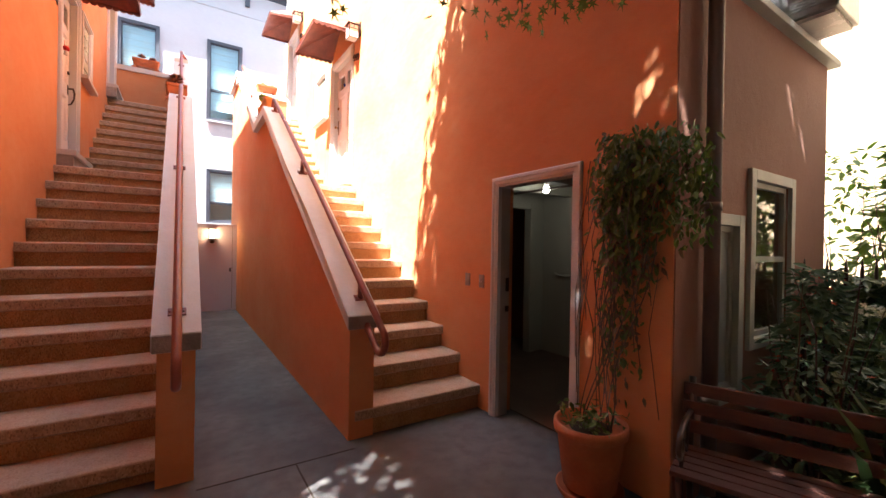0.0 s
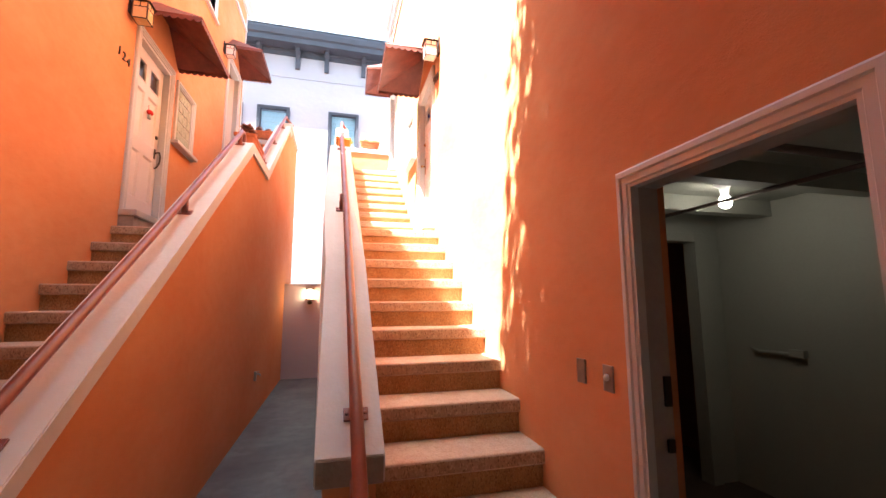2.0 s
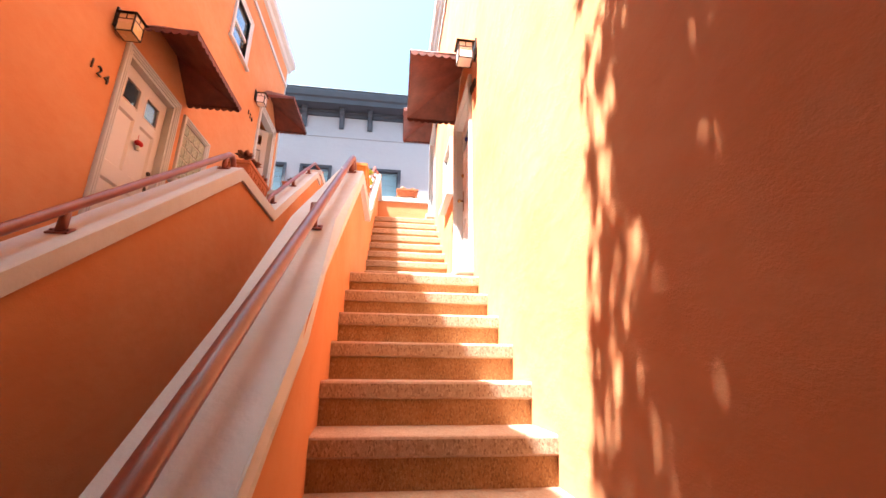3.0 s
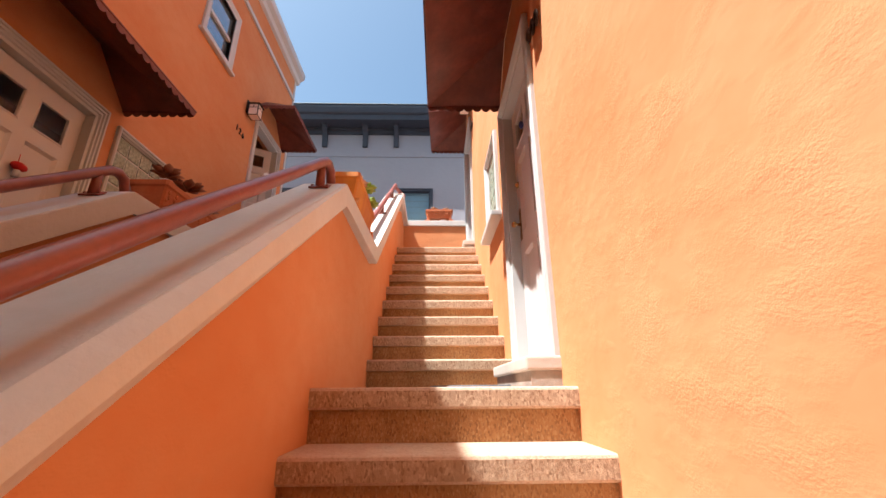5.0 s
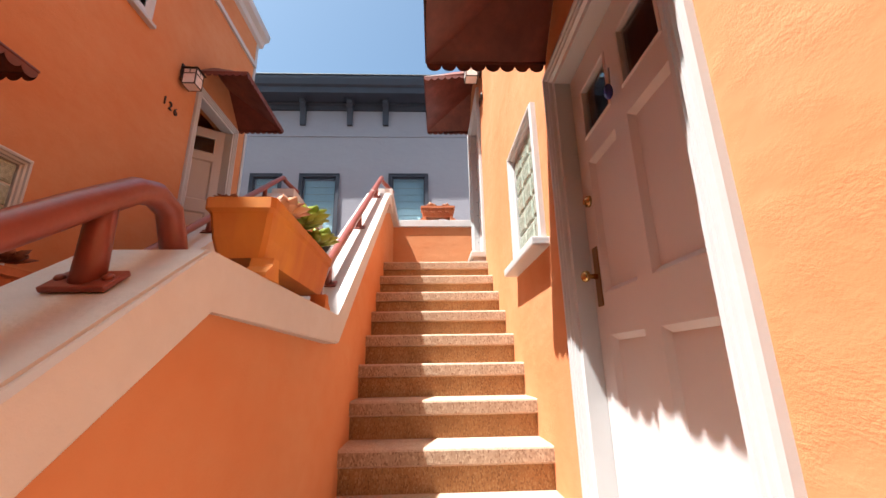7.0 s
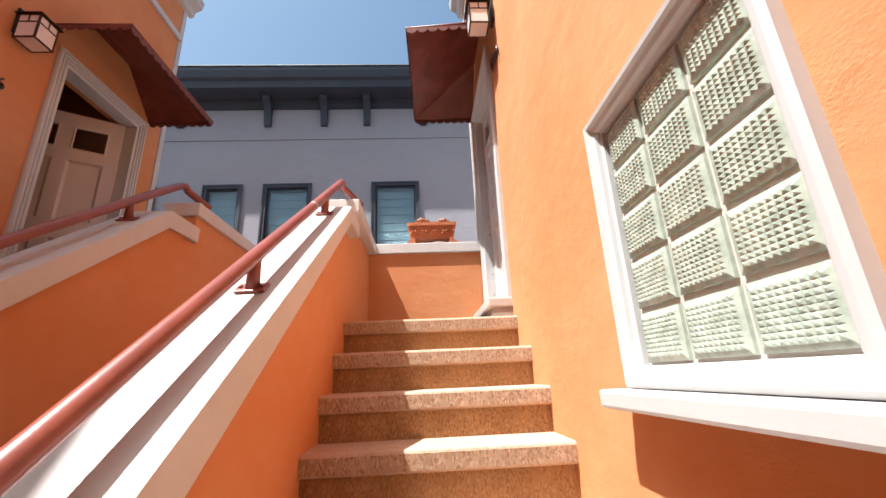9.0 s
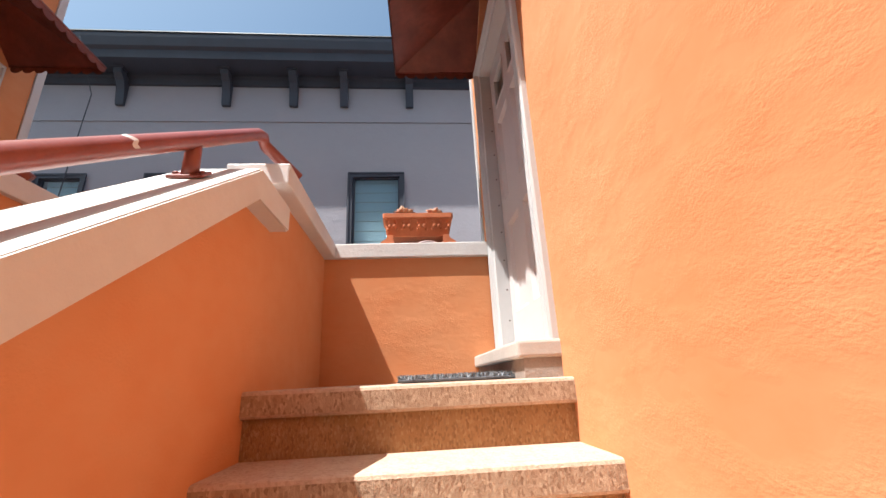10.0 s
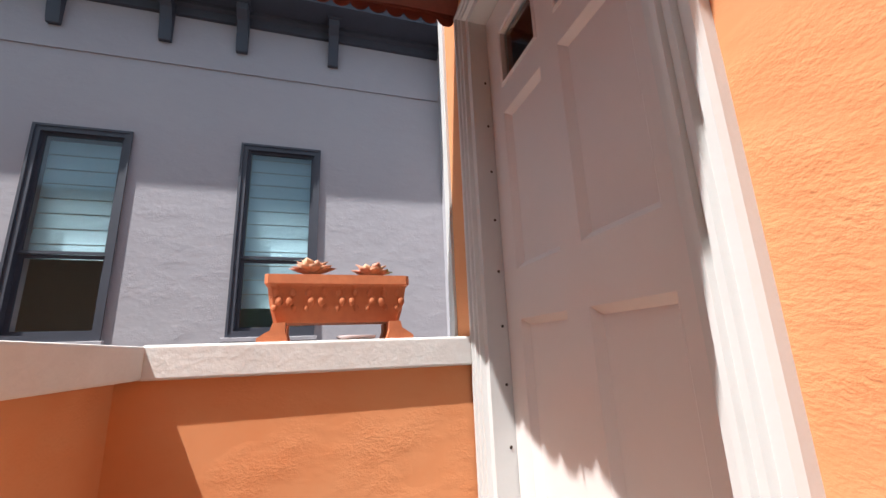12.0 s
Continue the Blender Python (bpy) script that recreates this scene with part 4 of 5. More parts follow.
# ---- wall lanterns ----
def lantern(side, y, z, glass, s=1.0):
    root = empty("wall_lantern", spt(side, 0, y, z), "square bronze wall lantern with amber glass panes", "wall lamp", "door lanterns")
    sg = SIDES[side][1]
    bm = bmesh.new()
    a, b = sorted((0.0, sg * 0.02))
    box(bm, a, b, -0.055, 0.055, -0.02, 0.20, bevel=0.004)
    part("back_plate", bm, BRONZE, root)
    bm = bmesh.new()
    tube(bm, [(sg * 0.02, 0, 0.17), (sg * 0.06, 0, 0.19), (sg * 0.10, 0, 0.165)], 0.012, 8)
    part("arm", bm, BRONZE, root)
    cx, h = sg * 0.125, 0.078
    bm = bmesh.new()
    z0, z1 = -0.09, 0.12
    for dx in (-h, h - 0.012):
        for dy in (-h, h - 0.012):
            box(bm, cx + dx, cx + dx + 0.012, dy, dy + 0.012, z0, z1)
    for zz in (z0, z1 - 0.075, z1 - 0.012):
        for dy in (-h, h - 0.012):
            box(bm, cx - h + 0.012, cx + h - 0.012, dy, dy + 0.010, zz, zz + 0.010)
        for dx in (-h, h - 0.010):
            box(bm, cx + dx, cx + dx + 0.010, -h + 0.012, h - 0.012, zz, zz + 0.010)
    for dy in (-h, h - 0.010):
        box(bm, cx - 0.005, cx + 0.005, dy, dy + 0.009, z1 - 0.065, z1 - 0.012)
    for dx in (-h, h - 0.010):
        box(bm, cx + dx, cx + dx + 0.009, -0.005, 0.005, z1 - 0.065, z1 - 0.012)
    cage = part("lantern_frame", bm, BRONZE, root)
    bm = bmesh.new()
    r0 = [(cx + p * (h + 0.02), q * (h + 0.02), z1) for p, q in ((-1, -1), (1, -1), (1, 1), (-1, 1))]
    r1 = [(cx + p * 0.05, q * 0.05, z1 + 0.035) for p, q in ((-1, -1), (1, -1), (1, 1), (-1, 1))]
    v0, v1 = [bm.verts.new(v) for v in r0], [bm.verts.new(v) for v in r1]
    bm.faces.new(v0[::-1])
    bm.faces.new(v1)
    for k in range(4):
        bm.faces.new([v0[k], v0[(k + 1) % 4], v1[(k + 1) % 4], v1[k]])
    part("lantern_roof", bm, BRONZE, root)
    for p, q, r, t in ((cx - h + 0.003, cx - h + 0.006, -h + 0.01, h - 0.01), (cx + h - 0.006, cx + h - 0.003, -h + 0.01, h - 0.01), (cx - h + 0.01, cx + h - 0.01, -h + 0.003, -h + 0.006), (cx - h + 0.01, cx + h - 0.01, h - 0.006, h - 0.003)):
        bm = bmesh.new()
        box(bm, p, q, r, t, z0 + 0.006, z1 - 0.006)
        part("pane", bm, glass, cage)
    bm = bmesh.new()
    box(bm, cx - h + 0.012, cx + h - 0.012, -h + 0.012, h - 0.012, z0 + 0.001, z0 + 0.006)
    part("bottom_pane", bm, glass, cage)
    return root

lantern("l", 6.57, 4.76, AMBER)
lantern("l", 10.13, 6.55, FROST)
lantern("r", 6.50, 4.80, FROST)
lantern("r", 10.16, 6.72, FROST)

# ---- house numbers ----
def number(side, y, z, text):
    root = empty("house_number", spt(side, 0, y, z), "dark metal house number %s on orange stucco" % text, "house number")
    for k, ch in enumerate(text):
        cu = bpy.data.curves.new("digit", "FONT")
        cu.body, cu.size, cu.extrude, cu.align_x = ch, 0.135, 0.006, "CENTER"
        tmp = bpy.data.objects.new("tmp", cu)
        scene.collection.objects.link(tmp)
        me = bpy.data.meshes.new_from_object(tmp.evaluated_get(bpy.context.evaluated_depsgraph_get()))
        bpy.data.objects.remove(tmp)
        me.materials.clear()
        me.materials.append(BRONZE)
        ob = new("digit", me)
        ob.parent = root
        ob.matrix_local = pose(0.012, 0.05 + 0.10 * k, -0.008 * k, 90, 0, 90)

number("l", 6.37, 4.17, "124")
number("l", 9.86, 6.08, "126")
for y, z in ((6.60, 4.47), (10.18, 6.34)):
    root = empty("house_number", spt("r", 0, y, z), "dark metal house number seen edge-on on orange stucco", "house number")
    for k in range(3):
        bm = bmesh.new()
        c = [(0.034 * math.cos(t), 0.05 * math.sin(t)) for t in (2 * math.pi * i / 14 for i in range(12))]
        tube(bm, [(-0.018, 0.09 - 0.085 * k + p, 0.05 - 0.02 * k + q) for p, q in c], 0.009, 6)
        part("digit", bm, BRONZE, root)

# ---- handrails ----
def rail(side, lower):
    x = (PAR[side][0] + PAR[side][1]) / 2 + (0.025 if side == "r" and lower else 0.0)
    over = 0.14 if side == "r" and lower else 0.125
    root = empty("handrail", (x, 3.3 if lower else 7.7, cap_line(3.4 if lower else 8.0, side)), "red-brown painted pipe handrail on the parapet cap", "handrail", "pipe handrails")
    at = root.location
    if lower:
        s = 0.755
        y, z = 3.02, CAPS[side][0][1] - 0.25 * s + over
        pts = []
        # return bend into the end of the cap
        cy, cz, r = y + 0.02, z - 0.095, 0.092
        e = Vector((0, 0.798, 0.603))
        n = Vector((0, -0.603, 0.798))
        c = Vector((x, cy, cz))
        low = c - n * r
        pts += [low + e * 0.26, low + e * 0.12, low]
        for k in range(1, 8):
            t = math.pi * k / 8
            pts.append(c - n * (r * math.cos(t)) - e * (r * math.sin(t)))
        pts.append(c + n * r)
        pts.append(Vector((x, 4.6, cap_line(4.6, side) + over)))
        pts.append(Vector((x, 6.56, cap_line(6.56, side) + over + 0.01)))
        top = Vector((x, 6.67, cap_line(6.67, side) + over + 0.01))
        pts += [top, top + Vector((0, 0.05, 0.015)), top + Vector((0, 0.10, 0.0)), top + Vector((0, 0.125, -0.05)), Vector((x, 6.81, cap_line(6.81, side)))]
        posts = (3.42, 5.05, 6.61)
    else:
        pts = [Vector((x, 7.93, cap_line(7.93, side))), Vector((x, 7.935, cap_line(7.93, side) + 0.06)), Vector((x, 7.97, cap_line(7.97, side) + over - 0.02)), Vector((x, 8.05, cap_line(8.05, side) + over))]
        pts += [Vector((x, 9.0, cap_line(9.0, side) + over)), Vector((x, 10.08, cap_line(10.08, side) + over)), Vector((x, 10.37, 5.412)), Vector((x, 10.42, 5.432)), Vector((x, 10.46, 5.412)), Vector((x + 0.125, 10.565, 5.305))]
        posts = (8.12, 9.0, 9.93)
    bm = bmesh.new()
    tube(bm, pts, 0.026, 14)
    child("pipe", skew(bm, side), RAIL, root)
    if side == "r":
        # a chip of bare primer in the paint
        y = 5.99 if lower else 9.67
        e = Vector((0, 0.798, 0.603)) if lower else Vector((0, 0.815, 0.58))
        n = Vector((0, -e.z, e.y))
        c = Vector((x, y, cap_line(y, side) + over))
        bm = bmesh.new()
        rows = []
        for i in range(4):
            rows.append([])
            for j in range(7):
                a = radians(-10 + 20 * j)
                off = (i - 1.5) * (0.022 if lower else 0.012) * (0.55 + 0.45 * math.sin(2.1 * j + i)) 
                rows[-1].append(bm.verts.new(c + e * off + (Vector((1, 0, 0)) * math.cos(a) + n * math.sin(a)) * 0.0266))
        for p, q in zip(rows, rows[1:]):
            for j in range(6):
                bm.faces.new([p[j], p[j + 1], q[j + 1], q[j]])
        child("paint_chip", skew(bm, side), CAP, root, "pale chip in the rail paint")
    for y in posts:
        s = Vector((0, 0.798, 0.603)) if not (6.76 < y < 7.84) else Vector((0, 1, 0))
        c = Vector((x, y, cap_line(y, side)))
        bm = bmesh.new()
        tube(bm, [c, c + Vector((0, 0, over))], [0.024, 0.021], 12)
        post = child("post", skew(bm, side), RAIL, root)
        bm = bmesh.new()
        vs = box(bm, -0.031, 0.031, -0.05, 0.05, 0.0, 0.010, bevel=0.003)
        lie = Matrix.Translation(c + Vector((0, 0, 0.004))) @ Matrix.Rotation(math.atan2(s.z, s.y), 4, "X") @ Matrix.Rotation(radians(90), 4, "Z")
        bmesh.ops.transform(bm, verts=bm.verts, matrix=lie)
        child("foot_plate", skew(bm, side), RAIL, post)
        for k in (-0.037, 0.037):
            bm = bmesh.new()
            blob(bm, (0, k, 0.012), 0.009, (1, 1, 0.6), 8, 5)
            bmesh.ops.transform(bm, verts=bm.verts, matrix=lie)
            child("bolt", skew(bm, side), RAIL, post)

for sd in ("r", "l"):
    rail(sd, True)
    rail(sd, False)

# ---- planters ----
def rosette(bm, c, r, n, tilt=0.5, fat=0.32, mi=0):
    """A whorl of thick pointed leaves."""
    for ring, (k, rr, up) in enumerate(((n, 1.0, 0.55), (n - 1, 0.9, 1.3), (max(n - 3, 3), 0.7, 2.6))):
        for i in range(k):
            a = 2 * math.pi * (i + 0.5 * ring + 0.2 * random.random()) / k
            d = Vector((math.cos(a), math.sin(a), up * tilt * 1.3)).normalized()
            side = Vector((-math.sin(a), math.cos(a), 0))
            nrm = d.cross(side)
            L = r * rr * random.uniform(0.85, 1.1)
            w = L * fat
            p = Vector(c)
            v = [p, p + d * L * 0.45 + side * w, p + d * L * 0.8 + side * w * 0.75, p + d * L * 1.05 + nrm * -L * 0.08, p + d * L * 0.8 - side * w * 0.75, p + d * L * 0.45 - side * w]
            t = p + d * L * 0.55 - nrm * w * 0.35
            b = p + d * L * 0.55 + nrm * w * 0.45
            vs = [bm.verts.new(q) for q in v]
            vt, vb = bm.verts.new(t), bm.verts.new(b)
            for j in range(6):
                f = bm.faces.new([vs[j], vs[(j + 1) % 6], vt])
                g = bm.faces.new([vs[(j + 1) % 6], vs[j], vb])
                f.smooth = g.smooth = True
                f.material_index = g.material_index = mi

def planter(at, turn, length, depth, height, mat, label, plants, relief=False):
    """A trough on two scrolled feet. Local x runs along it. plants: (material, label, x, radius, leaves, height)."""
    root = empty("planter", at, label, "planter")
    root.rotation_euler = (0, 0, radians(turn))
    foot = 0.062
    bm = bmesh.new()
    L, D = length / 2, depth / 2
    prof = [(0.86, foot), (0.92, foot + height * 0.35), (0.955, foot + height - 0.045), (0.965, foot + height - 0.04), (1.0, foot + height - 0.032), (1.0, foot + height), (0.93, foot + height), (0.90, foot + height - 0.05)]
    rings = []
    for k, z in prof:
        ex, ey = L - (1 - k) * 0.24, D - (1 - k) * 0.24
        c = 0.012
        rings.append([bm.verts.new((x, y, z)) for x, y in ((-ex + c, -ey), (ex - c, -ey), (ex, -ey + c), (ex, ey - c), (ex - c, ey), (-ex + c, ey), (-ex, ey - c), (-ex, -ey + c))])
    for a, b in zip(rings, rings[1:]):
        for k in range(8):
            bm.faces.new([a[k], a[(k + 1) % 8], b[(k + 1) % 8], b[k]])
    bm.faces.new(rings[0][::-1])
    bm.faces.new(rings[-1])
    part("trough", bm, mat, root)
    bm = bmesh.new()
    ex, ey = L * 0.9, D * 0.8
    n = 7
    for i in range(n):
        for j in range(3):
            blob(bm, (-ex * 0.84 + 1.68 * ex * i / (n - 1), (j - 1) * ey * 0.55, foot + height - 0.062 + 0.008 * random.random()), 0.035, (1.1, 1, 0.6), 6, 4)
    part("soil", bm, SOIL, root)["kind"] = "stuff"
    for sx in (-1, 1):
        pr = [(L - 0.085, 0), (L - 0.075, foot * 0.5), (L - 0.075, foot), (L - 0.035, foot), (L - 0.028, foot * 0.6), (L - 0.012, foot * 0.45), (L + 0.012, 0.012), (L + 0.012, 0)]
        for d0, d1 in ((-1.0, -0.35), (0.35, 1.0)):
            bm = bmesh.new()
            fr = [bm.verts.new((sx * x, D * d0, z)) for x, z in pr]
            bk = [bm.verts.new((sx * x, D * d1, z)) for x, z in pr]
            bm.faces.new(fr)
            bm.faces.new(bk[::-1])
            for k in range(len(pr)):
                j = (k + 1) % len(pr)
                bm.faces.new([fr[k], bk[k], bk[j], fr[j]])
            part("foot", bm, mat, root)
    if relief:
        bm = bmesh.new()
        n = 9
        for i in range(n):
            x = -L * 0.84 + L * 1.68 * i / (n - 1)
            for dx, dz, r in ((0.0, 0.085, 0.011), (0.010, 0.055, 0.0125), (-0.006, 0.03, 0.009), (0.004, 0.108, 0.007)):
                z = 0.02 + dz * height / 0.17
                blob(bm, (x + dx * (-1) ** i, -(D - (0.034 - 0.041 * z / height if z < 0.35 * height else 0.023 - 0.013 * z / height)) - 0.001, foot + z), r * 1.1, (1, 0.65, 1.35), 8, 6)
            if i % 2:
                tube(bm, [(x + 0.02, -(D - 0.034), foot + 0.035), (x + 0.024, -(D - 0.020), foot + height * 0.62)], 0.004, 5)
        part("relief", bm, mat, root, "raised leaf ornament")["kind"] = "stuff"
    for m, lab, x, y, r, k, h in plants:
        bm = bmesh.new()
        rosette(bm, (x, y, foot + height + h), r, k)
        if h > 0.03:
            tube(bm, [(x, y, foot + height - 0.05), (x, y, foot + height + h - 0.03)], 0.008, 6)
        part("succulent", bm, m, root, lab)["kind"] = "stuff"
    return root

planter((1.765, YEND + 0.09, 5.302), 0, 0.50, 0.21, 0.165, TERRA, "ornamented terracotta trough with two small succulents on the end wall",
        [(SUCC_PINK, "small orange-pink succulent", -0.10, -0.02, 0.085, 9, 0.015), (SUCC_PINK, "small orange-pink succulent", 0.12, -0.02, 0.075, 8, 0.01), (SUCC_GREEN, "green succulent", 0.16, 0.0, 0.045, 6, 0.02)], relief=True)
planter((-0.74, YEND + 0.09, 5.302), 0, 0.50, 0.21, 0.165, TERRA, "terracotta trough with succulents on the end wall of the far stairs",
        [(SUCC_DARK, "maroon succulent", -0.08, 0, 0.10, 7, 0.05), (SUCC_DARK, "maroon succulent", 0.12, 0, 0.09, 7, 0.03)], relief=True)
planter((1.088, 7.37, 3.496), 90, 0.70, 0.195, 0.168, TERRA2, "weathered ochre trough of green and pink succulents on the parapet",
        [(SUCC_GREEN, "lime green succulent", 0.19, 0.02, 0.105, 11, 0.09), (SUCC_GREEN, "lime green succulent", 0.29, -0.05, 0.10, 10, 0.05), (SUCC_GREEN, "lime green succulent", 0.08, -0.05, 0.10, 10, 0.07), (SUCC_GREEN, "lime green succulent", 0.13, 0.04, 0.10, 10, 0.12),
         (SUCC_PINK, "pink succulent", -0.04, 0.0, 0.10, 11, 0.055), (SUCC_PINK, "pink succulent", -0.20, 0.04, 0.06, 9, 0.01), (SUCC_DARK, "maroon succulent", -0.27, 0.07, 0.045, 8, 0.01)])
planter((-0.13, 7.36, 3.428), 90, 0.70, 0.25, 0.168, TERRA, "terracotta trough of dark maroon succulents on the far parapet",
        [(SUCC_DARK, "maroon succulent", -0.20, 0, 0.11, 7, 0.10), (SUCC_DARK, "maroon succulent", 0.08, 0.03, 0.12, 7, 0.14), (SUCC_DARK, "maroon succulent", 0.24, -0.04, 0.10, 7, 0.03)], relief=True)

bm = bmesh.new()
lathe(bm, [(0.050, 0.0), (0.066, 0.004), (0.072, 0.014), (0.066, 0.014), (0.05, 0.006), (0.01, 0.006)], (1.83, YEND + 0.05, 5.303), 24)
tagged(part("saucer", bm, PINKW), "small pale saucer under the trough on the end wall", "saucer")

# ---- door mats ----
bm = bmesh.new()
n = 24
out = [(2.10 - 0.47 * math.sin(math.pi * k / n), 7.54 - 0.40 * math.cos(math.pi * k / n)) for k in range(n + 1)]
lo = [bm.verts.new((x, y, L1 + 0.002)) for x, y in out]
hi = [bm.verts.new((2.10 + (x - 2.10) * 0.98, 7.54 + (y - 7.54) * 0.98, L1 + 0.015)) for x, y in out]
bm.faces.new(lo)
bm.faces.new(hi[::-1])
for k in range(n + 1):
    j = (k + 1) % (n + 1)
    bm.faces.new([lo[k], lo[j], hi[j], hi[k]])
half_mat = tagged(part("half_round_mat", bm, MATG), "dark grey half-round rubber mat with pierced scrolls on the landing", "door mat")
bm = bmesh.new()
for ring, cnt in ((0.12, 5), (0.21, 8), (0.30, 12), (0.375, 16)):
    for k in range(cnt):
        a = math.pi * (k + 0.5) / cnt
        c = Vector((2.09 - ring * 1.15 * math.sin(a), 7.54 - ring * math.cos(a), L1 + 0.0165))
        r0 = 0.026 if ring < 0.37 else 0.014
        tw = a + (0.7 if k % 2 else -0.7)
        vs = [bm.verts.new(c + Vector((r0 * math.cos(t) * math.cos(tw) - r0 * 0.45 * math.sin(t) * math.sin(tw), r0 * math.cos(t) * math.sin(tw) + r0 * 0.45 * math.sin(t) * math.cos(tw), 0))) for t in (math.pi * i / 5 for i in range(10))]
        bm.faces.new(vs)
child("perforation", bm, SOIL, half_mat, "dark pierced holes")["kind"] = "stuff"
root = empty("bristle_mat", (1.90, 11.03, L2 + 0.003), "grey bristly rectangular door mat on the top landing", "door mat")
bm = bmesh.new()
box(bm, -0.26, 0.24, -0.44, 0.42, 0.0, 0.012, bevel=0.004)
part("backing", bm, MATG, root)
blade = [(-0.003, 0, 0), (0.003, 0, 0), (0.0, 0.004, 0.026)]
ms = []
for k in range(9000):
    ms.append(Matrix.Translation((root.location.x + random.uniform(-0.255, 0.235), root.location.y + random.uniform(-0.435, 0.415), root.location.z + 0.010)) @ Euler((random.gauss(0, 0.6), random.gauss(0, 0.6), random.uniform(0, 6.28))).to_matrix().to_4x4())
o = scatter("fibre", blade, [(0, 1, 2)], ms, FIBRE, root)
o["kind"] = "stuff"

# ---- small wall fittings ----
def plate(name, y, z, label, knob=False):
    root = empty(name, spt("r", 0, y, z), label, "switch plate")
    bm = bmesh.new()
    box(bm, -0.010, 0.0, -0.035, 0.035, -0.06, 0.06, bevel=0.003)
    part("cover", bm, STEEL, root)
    if knob:
        bm = bmesh.new()
        blob(bm, (-0.016, 0, 0.005), 0.016, (0.8, 1, 1), 10, 6)
        part("toggle", bm, WHITE, root)
plate("blank_plate", 3.52, 1.178, "grey metal blank cover plate on the orange wall")
plate("switch_plate", 3.305, 1.176, "grey metal cover plate with a white bell push", True)
root = empty("wall_tap", (0.02, 7.70, 0.55), "small white garden tap on the orange wall", "tap")
bm = bmesh.new()
box(bm, 0.0, 0.03, -0.02, 0.02, -0.06, 0.06, bevel=0.004)
tube(bm, [(0.02, 0, 0.03), (0.07, 0, 0.03), (0.08, 0, 0.0)], 0.010, 8)
part("body", bm, WHITE, root)
bm = bmesh.new()
tube(bm, [(0.055, -0.025, 0.06), (0.055, 0.025, 0.06)], 0.007, 6)
part("handle", bm, WHITE, root)

# gate lamp, knob and door line at the end of the passage
root = empty("gate_lamp", (0.53, 10.57, 1.62), "square lit lantern over a dark sensor on the pink gate", "wall lamp")
bm = bmesh.new()
for x in (-0.065, 0.055):
    for y in (-0.125, -0.012):
        box(bm, x, x + 0.010, y, y + 0.010, -0.02, 0.17)
box(bm, -0.075, 0.075, -0.135, 0.0, 0.17, 0.185)
box(bm, -0.07, 0.07, -0.13, 0.0, -0.03, -0.02)
for z in (0.05, 0.11):
    box(bm, -0.064, 0.064, -0.122, -0.116, z, z + 0.007)
part("lantern_frame", bm, BRONZE, root)
bm = bmesh.new()
box(bm, -0.05, 0.05, -0.11, -0.02, -0.018, 0.165)
g = part("glowing_pane", bm, GLOW, root)
g.visible_shadow = False
bm = bmesh.new()
blob(bm, (0.0, -0.05, -0.10), 0.05, (1, 0.9, 0.8), 12, 8)
part("sensor", bm, BRONZE, root)
root = empty("gate_lock", (0.89, 10.57, 0.91), "small dark lock on the pink gate", "lock")
bm = bmesh.new()
box(bm, -0.02, 0.02, -0.012, 0.0, -0.05, 0.03, bevel=0.003)
blob(bm, (0, -0.03, 0.0), 0.02, u=10, v=8)
part("knob", bm, BRONZE, root)
bm = bmesh.new()
box(bm, 0.925, 0.931, 10.566, 10.569, 0.05, 1.86)
tagged(part("gate_line", bm, SOIL), "thin dark joint beside the gate door", "joint", kind="structure")

# ornaments on two doors
root = empty("felt_mushroom", spt("l", -0.06, 7.33, L1 + 1.52), "red felt mushroom ornament hung on a cream door", "ornament")
bm = bmesh.new()
blob(bm, (0.03, 0, 0.0), 0.058, (0.6, 1, 0.55), 12, 8)
part("cap", bm, RED, root)
bm = bmesh.new()
tube(bm, [(0.025, 0, -0.01), (0.025, 0, -0.085)], [0.018, 0.022], 8)
part("stem", bm, WHITE, root)
bm = bmesh.new()
tube(bm, [(0.012, 0, 0.02), (0.010, 0, 0.10)], 0.003, 5)
part("hook", bm, RED, root)
root = empty("glass_drop", spt("r", -0.062, 7.298, L1 + 1.905), "small dark blue glass drop hung on a cream door", "ornament")
bm = bmesh.new()
blob(bm, (-0.02, 0, -0.02), 0.026, (0.7, 0.8, 1.3), 10, 8)
part("drop", bm, BLUE, root)
bm = bmesh.new()
tube(bm, [(-0.01, 0, 0.01), (-0.006, 0, 0.09)], 0.004, 5)
part("hook", bm, STEEL, root)

# ---- potted climber by the basement door ----
LEAF = ([(0, 0, 0), (0.5, 0.35, 0.06), (0.38, 0.8, 0.04), (0, 1.15, -0.06), (-0.38, 0.8, 0.04), (-0.5, 0.35, 0.06), (0, 0.55, -0.04)],
        [(0, 1, 6), (1, 2, 6), (2, 3, 6), (3, 4, 6), (4, 5, 6), (5, 0, 6)])
STAR = ([(0, 0, 0)] + [(math.sin(a) * r, 0.55 + math.cos(a) * r, 0.03 * (-1) ** i) for i, (a, r) in enumerate(
    (math.radians(d), rr) for d, rr in ((180, 0.5), (140, 0.22), (110, 0.55), (80, 0.2), (50, 0.68), (25, 0.22), (0, 0.8), (-25, 0.22), (-50, 0.68), (-80, 0.2), (-110, 0.55), (-140, 0.22)))] + [(0, 0.55, 0.0)],
        [(13, i, i % 12 + 1) for i in range(1, 13)])
